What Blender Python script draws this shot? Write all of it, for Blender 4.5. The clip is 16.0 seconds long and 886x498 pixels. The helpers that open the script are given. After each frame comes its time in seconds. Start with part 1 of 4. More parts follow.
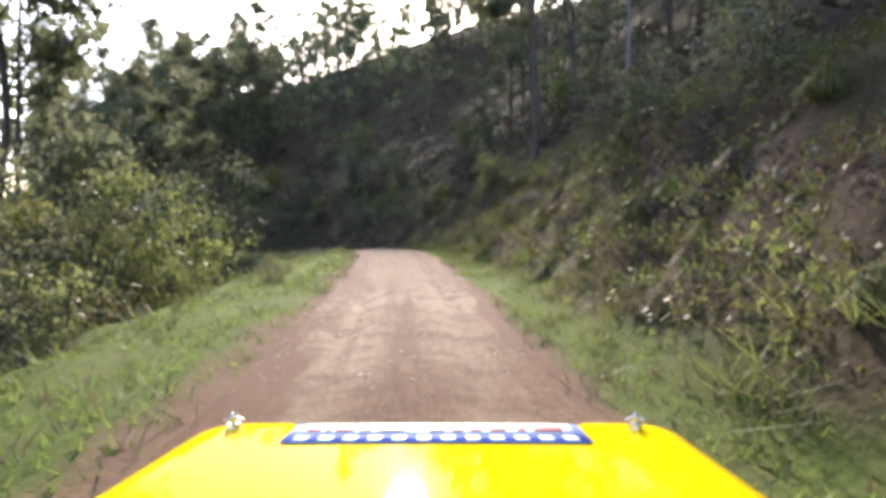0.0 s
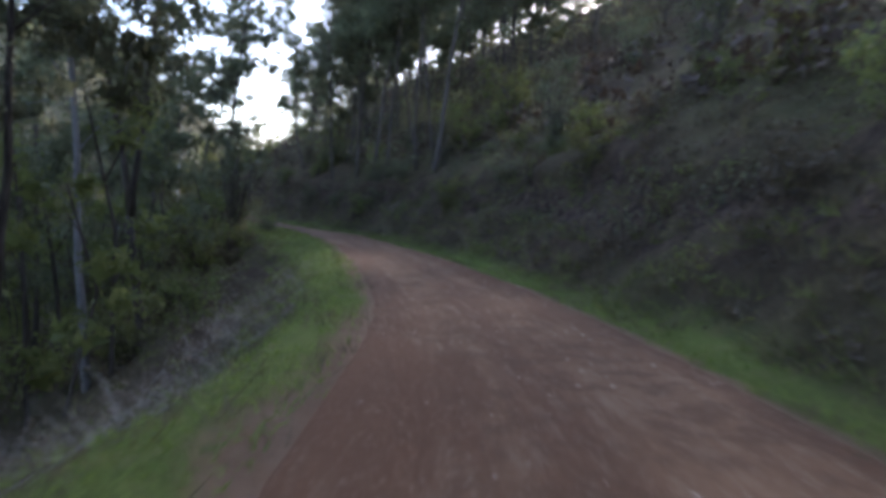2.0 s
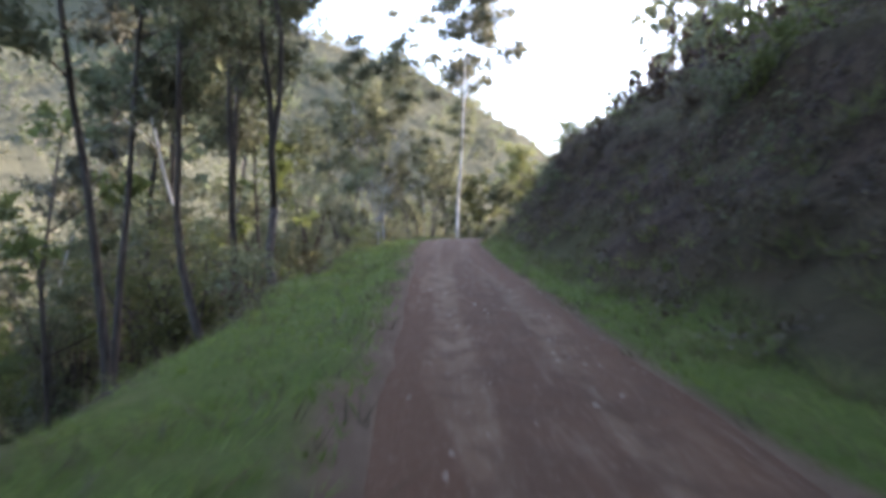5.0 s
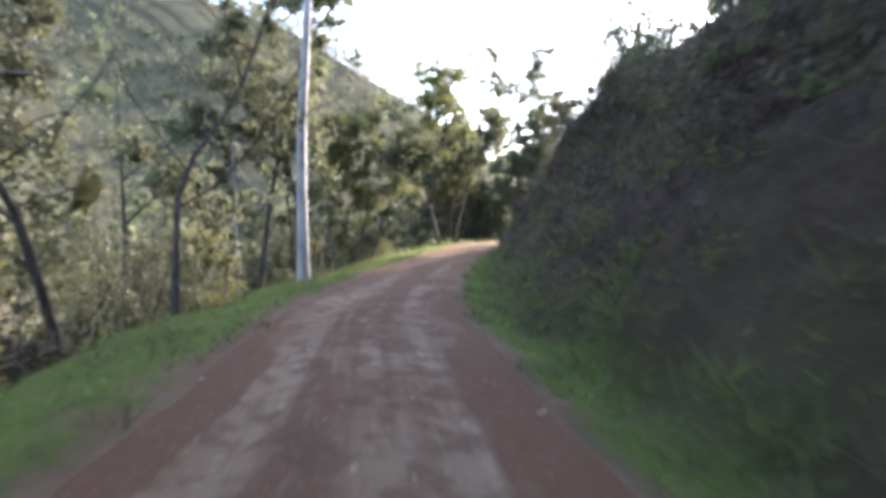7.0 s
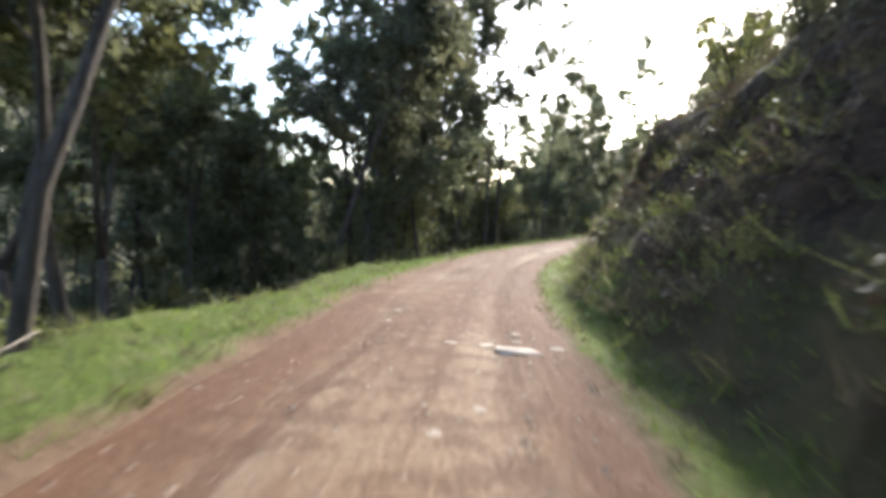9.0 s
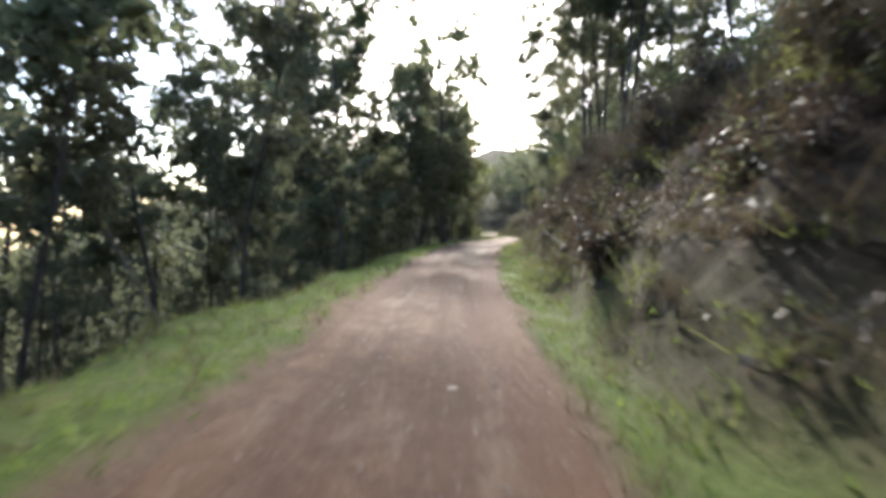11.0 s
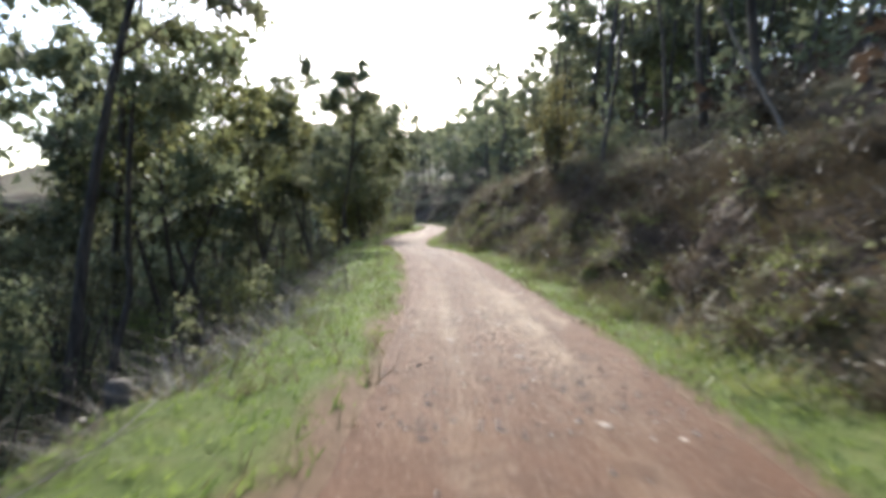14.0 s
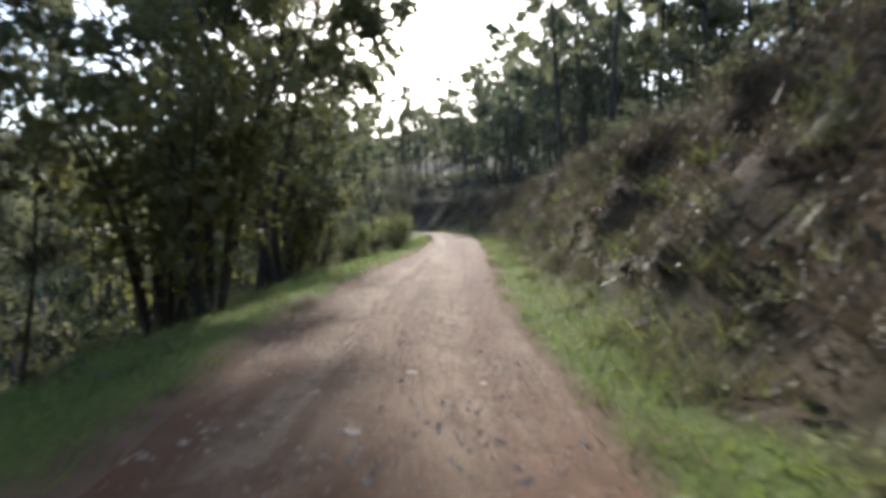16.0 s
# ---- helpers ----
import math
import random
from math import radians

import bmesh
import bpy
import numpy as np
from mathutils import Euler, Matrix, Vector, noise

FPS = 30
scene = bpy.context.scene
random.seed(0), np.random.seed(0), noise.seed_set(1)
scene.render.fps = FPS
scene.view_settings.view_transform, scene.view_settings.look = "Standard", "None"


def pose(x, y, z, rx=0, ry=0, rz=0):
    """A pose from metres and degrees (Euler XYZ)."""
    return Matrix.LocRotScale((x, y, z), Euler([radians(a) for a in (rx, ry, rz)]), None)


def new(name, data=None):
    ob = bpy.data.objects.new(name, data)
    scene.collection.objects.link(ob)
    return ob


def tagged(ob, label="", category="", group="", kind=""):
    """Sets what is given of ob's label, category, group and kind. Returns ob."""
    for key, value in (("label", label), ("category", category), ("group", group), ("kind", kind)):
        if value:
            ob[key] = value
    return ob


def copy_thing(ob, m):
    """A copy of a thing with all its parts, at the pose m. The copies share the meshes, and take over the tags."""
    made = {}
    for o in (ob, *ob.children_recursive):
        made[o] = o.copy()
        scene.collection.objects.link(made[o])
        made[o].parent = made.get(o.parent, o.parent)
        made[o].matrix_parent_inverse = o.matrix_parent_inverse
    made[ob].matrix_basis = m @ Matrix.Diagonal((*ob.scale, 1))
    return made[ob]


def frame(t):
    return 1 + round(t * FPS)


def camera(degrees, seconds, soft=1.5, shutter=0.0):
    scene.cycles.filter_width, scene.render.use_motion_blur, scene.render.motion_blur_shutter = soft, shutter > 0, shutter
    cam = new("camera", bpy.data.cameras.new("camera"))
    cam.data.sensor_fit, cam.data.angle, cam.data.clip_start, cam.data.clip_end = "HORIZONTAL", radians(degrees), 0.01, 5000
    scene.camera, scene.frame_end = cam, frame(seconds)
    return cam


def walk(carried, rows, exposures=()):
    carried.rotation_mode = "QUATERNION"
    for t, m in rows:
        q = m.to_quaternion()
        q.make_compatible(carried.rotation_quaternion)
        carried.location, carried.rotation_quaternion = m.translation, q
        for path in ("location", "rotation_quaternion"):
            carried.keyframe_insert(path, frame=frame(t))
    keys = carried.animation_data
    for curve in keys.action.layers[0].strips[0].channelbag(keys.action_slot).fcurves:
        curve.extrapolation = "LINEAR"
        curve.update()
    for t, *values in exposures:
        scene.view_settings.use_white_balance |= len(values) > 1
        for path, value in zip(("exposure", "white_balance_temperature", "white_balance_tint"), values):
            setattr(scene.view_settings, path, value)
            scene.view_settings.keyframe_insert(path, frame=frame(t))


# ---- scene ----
# ---- the drive: seconds, x, y, z of the lens, heading to the left, tilt up, lean (degrees) ----
DRIVE = [
    (0.0, 0.00, 0.00, 0.00, -0.00, -3.06, -1.25),
    (0.5, -0.70, 10.80, -0.03, 2.05, -2.94, 0.41),
    (1.0, -1.95, 21.33, -0.07, 8.99, -3.84, 0.07),
    (1.5, -4.13, 31.41, -0.34, 16.95, -3.01, 0.73),
    (2.0, -7.06, 40.86, -0.98, 29.35, -5.17, 1.81),
    (2.5, -12.00, 48.77, -1.61, 42.51, -3.39, 1.94),
    (3.0, -18.01, 55.43, -1.76, 51.64, -3.72, 1.70),
    (3.5, -23.93, 61.34, -1.98, 56.70, -2.59, 0.32),
    (4.0, -30.22, 67.24, -2.14, 55.72, -3.20, -0.92),
    (4.2, -33.04, 69.36, -2.25, 56.77, -3.49, -0.07),
    (4.5, -37.66, 72.26, -2.39, 58.70, -3.37, 0.00),
    (5.0, -45.90, 77.03, -2.47, 61.03, -2.26, 0.12),
    (5.5, -54.60, 81.81, -2.31, 61.26, -1.49, 0.38),
    (6.0, -63.48, 86.88, -2.08, 59.04, -1.51, 1.07),
    (6.3, -68.76, 90.19, -1.98, 56.71, -2.27, 2.21),
    (6.5, -72.24, 92.53, -1.93, 54.84, -2.56, 0.70),
    (7.0, -80.60, 98.64, -2.06, 49.57, -3.59, -0.67),
    (7.5, -88.96, 104.08, -2.39, 46.41, -4.59, -1.27),
    (8.0, -96.70, 111.21, -2.82, 40.94, -5.13, -0.81),
    (8.5, -104.08, 119.10, -3.13, 34.46, -2.55, 0.48),
    (9.0, -110.04, 128.13, -3.11, 28.84, -3.49, 0.72),
    (9.5, -114.36, 138.05, -3.39, 19.52, -3.60, -1.41),
    (9.7, -115.80, 142.11, -3.40, 16.74, -3.52, -1.73),
    (10.0, -117.46, 148.42, -3.45, 12.99, -2.88, -0.84),
    (10.5, -119.48, 159.28, -3.53, 8.23, -2.82, -0.31),
    (11.0, -120.77, 170.42, -3.59, 5.20, -2.68, -0.11),
    (11.5, -121.55, 181.75, -3.62, 2.82, -2.63, -0.05),
    (11.8, -121.76, 188.60, -3.64, 0.76, -2.98, -0.04),
    (12.0, -121.87, 193.18, -3.64, -1.19, -2.66, -0.24),
    (12.5, -121.45, 204.67, -3.67, -8.34, -2.46, -1.95),
    (13.0, -120.44, 216.09, -3.81, -7.60, -2.58, -1.40),
    (13.5, -119.61, 226.87, -3.91, -5.49, -3.55, 0.91),
    (14.0, -119.04, 236.83, -4.21, 1.41, -3.80, 0.71),
    (14.5, -119.29, 246.00, -4.68, 8.26, -3.87, 0.76),
    (15.0, -119.63, 254.37, -4.67, 3.54, -2.30, 1.90),
    (15.5, -120.78, 262.64, -4.67, 7.29, -3.42, 0.69),
    (16.0, -121.93, 270.84, -5.03, 0.77, -3.11, -1.20),
]


def aim(x, y, z, turn, tilt, lean):
    return Matrix.Translation((x, y, z)) @ pose(0, 0, 0, 0, 0, turn) @ pose(0, 0, 0, 90 + tilt) @ pose(0, 0, 0, 0, 0, LEAN_SIGN * lean)


LEAN_SIGN = 1
cam = camera(74, 16.0, soft=4.2, shutter=0.15)
walk(cam, [(r[0], aim(*r[1:])) for r in DRIVE[:1]] + [(1 / 30, aim(*DRIVE[0][1:]))] + [(r[0], aim(*r[1:])) for r in DRIVE[1:]],
     [(0.0, 2.15, 6850, 17), (0.5, 2.5, 6650, 17), (1.0, 2.65, 6550, 17), (1.5, 2.5, 6500, 20), (2.0, 2.35, 6450, 21), (2.5, 2.45, 6450, 22), (3.5, 2.85, 6750, 24), (4.2, 3.12, 6750, 23),
      (6.3, 3.05, 6700, 21), (7.5, 3.0, 6650, 19), (8.0, 2.9, 6600, 17), (8.5, 2.38, 6450, 12), (9.7, 2.35, 6400, 11), (11.8, 1.95, 6300, 12), (12.2, 1.8, 6300, 12), (12.5, 1.8, 6300, 12), (13.0, 1.72, 6250, 11), (13.5, 2.0, 6250, 11), (14.0, 2.15, 6200, 11), (14.5, 2.15, 6200, 11), (15.3, 2.0, 6200, 11), (16.0, 1.75, 6250, 11)])

# ---- sky and sun ----
SUN_TURN, SUN_HEIGHT = 3.0, 26.5
world = bpy.data.worlds.new("world")
scene.world = world
world.use_nodes = True
wn = world.node_tree
wn.nodes.clear()
sky = wn.nodes.new("ShaderNodeTexSky")
sky.sky_type, sky.sun_disc = "NISHITA", False
sky.sun_elevation, sky.sun_rotation = radians(SUN_HEIGHT), radians(-SUN_TURN)
sky.dust_density, sky.air_density, sky.ozone_density = 1.2, 1.0, 1.5
back = wn.nodes.new("ShaderNodeBackground")
back.inputs["Strength"].default_value = 0.15
wout = wn.nodes.new("ShaderNodeOutputWorld")
wn.links.new(sky.outputs[0], back.inputs[0])
wn.links.new(back.outputs[0], wout.inputs[0])
sun = new("sun", bpy.data.lights.new("sun", "SUN"))
sun.data.energy, sun.data.angle, sun.data.color = 2.7, radians(3.0), (1.0, 0.95, 0.86)
sun.matrix_world = pose(0, 0, 60, 0, 0, SUN_TURN) @ pose(0, 0, 0, -(90 - SUN_HEIGHT), 0, 0)


# ---- materials ----
def material(name, build):
    m = bpy.data.materials.new(name)
    m.use_nodes = True
    t = m.node_tree
    t.nodes.clear()
    out = t.nodes.new("ShaderNodeOutputMaterial")
    t.links.new(build(t), out.inputs["Surface"])
    return m


def node(t, kind, **inputs):
    n = t.nodes.new(kind)
    for k, v in inputs.items():
        s = n.inputs[k.replace("_", " ")]
        if isinstance(v, bpy.types.NodeSocket):
            t.links.new(v, s)
        else:
            s.default_value = v
    return n


def noise_tex(t, scale, detail=4.0, rough=0.6, space="Object"):
    co = t.nodes.new("ShaderNodeTexCoord")
    n = node(t, "ShaderNodeTexNoise", Vector=co.outputs[space], Scale=scale, Detail=detail, Roughness=rough)
    return n.outputs["Fac"]


def ramp(t, fac, *stops):
    r = t.nodes.new("ShaderNodeValToRGB")
    t.links.new(fac, r.inputs[0])
    e = r.color_ramp.elements
    while len(e) < len(stops):
        e.new(0.5)
    for el, (at, c) in zip(e, stops):
        el.position, el.color = at, (*c, 1)
    return r.outputs["Color"]


def mix(t, fac, a, b, blend="MIX"):
    n = t.nodes.new("ShaderNodeMix")
    n.data_type, n.blend_type = "RGBA", blend
    for s, v in ((n.inputs[0], fac), (n.inputs[6], a), (n.inputs[7], b)):
        if isinstance(v, bpy.types.NodeSocket):
            t.links.new(v, s)
        else:
            s.default_value = v if isinstance(v, float) else (*v, 1)
    return n.outputs[2]


def attribute(t, name):
    a = t.nodes.new("ShaderNodeAttribute")
    a.attribute_name = name
    return a.outputs["Fac"]


def bump(t, height, strength, distance=0.02):
    return node(t, "ShaderNodeBump", Height=height, Strength=strength, Distance=distance).outputs[0]


def surface(t, color, rough=0.9, normal=None, spec=0.3, **more):
    b = node(t, "ShaderNodeBsdfPrincipled", Base_Color=color if isinstance(color, bpy.types.NodeSocket) else (*color, 1), Roughness=rough, **more)
    b.inputs["Specular IOR Level"].default_value = spec
    if normal is not None:
        t.links.new(normal, b.inputs["Normal"])
    return b.outputs[0]


def dirt(t):
    across, along = attribute(t, "across"), attribute(t, "along")
    lane = node(t, "ShaderNodeCombineXYZ", X=across, Y=along)

    def lanes(sx, sy, detail):
        m = node(t, "ShaderNodeMapping", Vector=lane.outputs[0], Scale=(sx, sy, 1))
        return node(t, "ShaderNodeTexNoise", Vector=m.outputs[0], Scale=1.0, Detail=detail, Roughness=0.6).outputs["Fac"]

    big, mid, fine = noise_tex(t, 0.25, 3), noise_tex(t, 2.6, 6), noise_tex(t, 22.0, 6, 0.7)
    streak, tread = lanes(1.3, 0.04, 3.0), lanes(8.0, 1.1, 5.0)
    c = mix(t, ramp(t, big, (0.35, (0, 0, 0)), (0.65, (1, 1, 1))), (0.12, 0.06, 0.03), (0.18, 0.098, 0.052))
    c = mix(t, attribute(t, "packed_shade"), c, (0.3, 0.222, 0.148))
    c = mix(t, ramp(t, streak, (0.47, (0, 0, 0)), (0.56, (0.8, 0.8, 0.8))), c, (0.115, 0.056, 0.029))
    c = mix(t, ramp(t, tread, (0.5, (0, 0, 0)), (0.68, (0.3, 0.3, 0.3))), c, (0.27, 0.195, 0.13))
    c = mix(t, ramp(t, mid, (0.48, (0, 0, 0)), (0.58, (0.62, 0.62, 0.62))), c, (0.1, 0.052, 0.028))
    ragged = node(t, "ShaderNodeMath", Value=lanes(0.5, 0.09, 4.0))
    ragged.operation = "MULTIPLY_ADD"
    ragged.inputs[1].default_value = 1.7
    t.links.new(attribute(t, "rim"), ragged.inputs[2])
    c = mix(t, ramp(t, ragged.outputs[0], (0.0, (0, 0, 0)), (0.36, (0, 0, 0)), (0.42, (0.85, 0.85, 0.85))), c, mix(t, mid, (0.092, 0.043, 0.022), (0.15, 0.074, 0.037)))
    c = mix(t, ramp(t, fine, (0.56, (0, 0, 0)), (0.72, (0.5, 0.5, 0.5))), c, (0.4, 0.31, 0.22))
    return surface(t, c, 0.9, bump(t, mix(t, 0.3, mix(t, 0.5, mid, fine), tread), 1.0, 0.12), 0.2)


def soil(t):
    big, mid, fine = noise_tex(t, 0.22, 3), noise_tex(t, 1.6, 5), noise_tex(t, 14.0, 6, 0.7)
    litter = mix(t, ramp(t, mid, (0.35, (0, 0, 0)), (0.7, (1, 1, 1))), (0.048, 0.033, 0.021), (0.096, 0.066, 0.041))
    litter = mix(t, ramp(t, big, (0.4, (0, 0, 0)), (0.62, (0.75, 0.75, 0.75))), litter, (0.082, 0.078, 0.034))
    litter = mix(t, ramp(t, fine, (0.55, (0, 0, 0)), (0.85, (0.6, 0.6, 0.6))), litter, (0.15, 0.115, 0.07))
    turf = mix(t, ramp(t, fine, (0.3, (0, 0, 0)), (0.7, (1, 1, 1))), (0.074, 0.108, 0.022), (0.135, 0.168, 0.04))
    turf = mix(t, ramp(t, mid, (0.5, (0, 0, 0)), (0.72, (0.7, 0.7, 0.7))), turf, (0.17, 0.165, 0.06))
    clay = mix(t, ramp(t, noise_tex(t, 3.5, 6, 0.7), (0.4, (0, 0, 0)), (0.62, (1, 1, 1))), (0.034, 0.024, 0.018), (0.1, 0.068, 0.048))
    litter = mix(t, attribute(t, "cut"), litter, clay)
    c = mix(t, attribute(t, "turf"), litter, turf)
    worn = mix(t, mid, (0.13, 0.075, 0.046), (0.26, 0.18, 0.115))
    c = mix(t, attribute(t, "worn"), c, worn)
    c = mix(t, attribute(t, "far"), c, mix(t, mid, (0.045, 0.048, 0.03), (0.085, 0.08, 0.052)))
    return surface(t, c, 0.95, bump(t, mix(t, 0.5, mid, fine), 1.0, 0.22), 0.12)


def leafy(dark, light, glow=0.35):
    def build(t):
        isl = t.nodes.new("ShaderNodeNewGeometry").outputs["Random Per Island"]
        obj = t.nodes.new("ShaderNodeObjectInfo").outputs["Random"]
        clump = ramp(t, noise_tex(t, 0.9, 3, 0.6), (0.36, (0, 0, 0)), (0.64, (1, 1, 1)))
        c = mix(t, mix(t, 0.4, clump, isl), dark, light)
        hs = node(t, "ShaderNodeHueSaturation", Color=c)
        for socket, lo, hi in (("Hue", 0.475, 0.515), ("Value", 0.75, 1.3)):
            r = node(t, "ShaderNodeMapRange", Value=obj)
            r.inputs["To Min"].default_value, r.inputs["To Max"].default_value = lo, hi
            t.links.new(r.outputs[0], hs.inputs[socket])
        c = hs.outputs[0]
        s = surface(t, c, 0.6, None, 0.35)
        tr = node(t, "ShaderNodeBsdfTranslucent", Color=c).outputs[0]
        m = t.nodes.new("ShaderNodeMixShader")
        m.inputs[0].default_value = glow
        t.links.new(s, m.inputs[1])
        t.links.new(tr, m.inputs[2])
        return m.outputs[0]
    return build


def barky(dark, light, scale=3.0, stretch=0.12):
    def build(t):
        co = t.nodes.new("ShaderNodeTexCoord").outputs["Object"]
        mp = node(t, "ShaderNodeMapping", Vector=co, Scale=(scale * 4, scale * 4, scale * 4 * stretch))
        n = node(t, "ShaderNodeTexNoise", Vector=mp.outputs[0], Scale=1.0, Detail=6.0, Roughness=0.65).outputs["Fac"]
        big = noise_tex(t, 0.5, 3)
        c = mix(t, ramp(t, n, (0.35, (0, 0, 0)), (0.68, (1, 1, 1))), dark, light)
        c = mix(t, ramp(t, big, (0.5, (0, 0, 0)), (0.75, (0.6, 0.6, 0.6))), c, tuple(v * 0.5 for v in dark))
        return surface(t, c, 0.85, bump(t, n, 0.6, 0.03), 0.25)
    return build


def rocky(t):
    obj = t.nodes.new("ShaderNodeObjectInfo").outputs["Random"]
    isl = t.nodes.new("ShaderNodeNewGeometry").outputs["Random Per Island"]
    n = noise_tex(t, 9.0, 5)
    c = mix(t, isl, (0.27, 0.19, 0.135), (0.5, 0.42, 0.33))
    c = mix(t, ramp(t, n, (0.4, (0, 0, 0)), (0.7, (0.7, 0.7, 0.7))), c, (0.2, 0.12, 0.08))
    return surface(t, c, 0.85, bump(t, n, 0.5, 0.02), 0.3)


M = {
    "road": material("dirt_road", dirt),
    "soil": material("forest_soil", soil),
    "grass": material("green_grass", leafy((0.095, 0.145, 0.028), (0.2, 0.25, 0.06), 0.5)),
    "straw": material("dry_grass", leafy((0.078, 0.068, 0.035), (0.17, 0.146, 0.074), 0.45)),
    "fern": material("green_undergrowth", leafy((0.08, 0.098, 0.03), (0.175, 0.185, 0.06), 0.55)),
    "gum": material("gum_leaves", leafy((0.085, 0.096, 0.054), (0.165, 0.174, 0.094), 0.58)),
    "wattle": material("wattle_leaves", leafy((0.08, 0.094, 0.036), (0.19, 0.19, 0.075), 0.55)),
    "blossom": material("yellow_blossom", leafy((0.1, 0.105, 0.038), (0.2, 0.19, 0.068), 0.4)),
    "pale": material("pale_leaves", leafy((0.085, 0.088, 0.056), (0.185, 0.178, 0.108), 0.4)),
    "scrub": material("brown_scrub", leafy((0.047, 0.035, 0.022), (0.11, 0.084, 0.051), 0.28)),
    "bark": material("dark_bark", barky((0.035, 0.028, 0.023), (0.12, 0.1, 0.085))),
    "white": material("white_bark", barky((0.3, 0.28, 0.27), (0.62, 0.6, 0.58), 0.8, 0.3)),
    "blue": material("grey_bark", barky((0.17, 0.165, 0.175), (0.34, 0.33, 0.34), 1.0, 0.25)),
    "twig": material("bleached_wood", barky((0.12, 0.1, 0.08), (0.3, 0.26, 0.21))),
    "rock": material("road_stone", rocky),
}


# ---- small builders ----
def mesh_ob(name, verts, faces, mat, parent=None, label="", smooth=False):
    me = bpy.data.meshes.new(name)
    me.from_pydata([tuple(v) for v in verts], [], faces)
    me.materials.append(mat)
    if smooth:
        me.polygons.foreach_set("use_smooth", [True] * len(me.polygons))
    ob = new(name, me)
    if parent is not None:
        ob.parent = parent
    if label:
        ob["label"] = label
    return ob


def leaves_ob(name, tris, mat, parent=None, label=""):
    """One mesh from an (n, 3, 3) array of separate triangles."""
    q = np.asarray(tris, dtype=np.float32)
    n = len(q)
    me = bpy.data.meshes.new(name)
    me.vertices.add(n * 3)
    me.vertices.foreach_set("co", q.reshape(-1))
    me.loops.add(n * 3)
    me.loops.foreach_set("vertex_index", np.arange(n * 3, dtype=np.int32))
    me.polygons.add(n)
    me.polygons.foreach_set("loop_start", np.arange(0, n * 3, 3, dtype=np.int32))
    me.update(calc_edges=True)
    me.materials.append(mat)
    ob = new(name, me)
    if parent is not None:
        ob.parent = parent
    if label:
        ob["label"] = label
    return ob


def tube(verts, faces, points, radii, sides=7):
    """Adds a tapered tube along the points."""
    pts = [Vector(p) for p in points]
    start = len(verts)
    for i, p in enumerate(pts):
        d = (pts[min(i + 1, len(pts) - 1)] - pts[max(i - 1, 0)]).normalized()
        a = d.orthogonal().normalized() if i == 0 else (a - d * a.dot(d)).normalized()
        b = d.cross(a)
        for k in range(sides):
            w = 2 * math.pi * k / sides
            verts.append(tuple(p + (a * math.cos(w) + b * math.sin(w)) * radii[i]))
    for i in range(len(pts) - 1):
        for k in range(sides):
            j = (k + 1) % sides
            faces.append((start + i * sides + k, start + i * sides + j, start + (i + 1) * sides + j, start + (i + 1) * sides + k))
    end = start + (len(pts) - 1) * sides
    faces.append(tuple(end + k for k in range(sides)))
    faces.append(tuple(start + sides - 1 - k for k in range(sides)))


def leaves(rng, centres, radius, count, size, droop=0.5, flat=0.7, core=0.7, body=0, spray=0.4):
    """Leaf triangles scattered in clumps round the centres; body: broad sprays of leaves inside each clump."""
    centres = np.asarray(centres, dtype=float)
    rad = np.broadcast_to(np.asarray(radius, dtype=float), (len(centres),))
    pick = rng.choice(len(centres), count, p=rad ** 2 / (rad ** 2).sum())
    v = rng.normal(size=(count, 3))
    v /= np.linalg.norm(v, axis=1)[:, None]
    r = rng.random(count) ** 0.55
    c = centres[pick] + v * (r * rad[pick])[:, None] * np.array([1, 1, flat])
    along = rng.normal(size=(count, 3))
    along[:, 2] -= droop * 1.6
    along /= np.linalg.norm(along, axis=1)[:, None]
    side = np.cross(along, rng.normal(size=(count, 3)))
    side /= np.linalg.norm(side, axis=1)[:, None]
    L = (size * (0.6 + 0.8 * rng.random(count)) * (0.85 + core * (1 - r)))[:, None]
    w = L * (0.26 + 0.2 * rng.random(count))[:, None]
    tris = np.stack([c, c + along * L * 0.6 + side * w, c + along * L - side * w * 0.6], 1)
    if not body:
        return tris
    n = len(centres) * body
    rr = np.repeat(rad, body)[:, None]
    v = rng.normal(size=(n, 3))
    v /= np.linalg.norm(v, axis=1)[:, None]
    c = np.repeat(centres, body, 0) + v * rr * (0.55 * rng.random(n)[:, None] ** 0.5) * np.array([1, 1, flat])
    p = rng.normal(size=(n, 3))
    p /= np.linalg.norm(p, axis=1)[:, None]
    q = np.cross(p, rng.normal(size=(n, 3)))
    q /= np.linalg.norm(q, axis=1)[:, None]
    k = rr * spray * (0.6 + 0.8 * rng.random(n)[:, None])
    inner = np.stack([c + p * k, c - p * k * 0.5 + q * k * 0.8, c - p * k * 0.6 - q * k * 0.7], 1)
    return np.concatenate([tris, inner])


def empty(name, label, category, group="", kind=""):
    return tagged(new(name), label, category, group, kind)


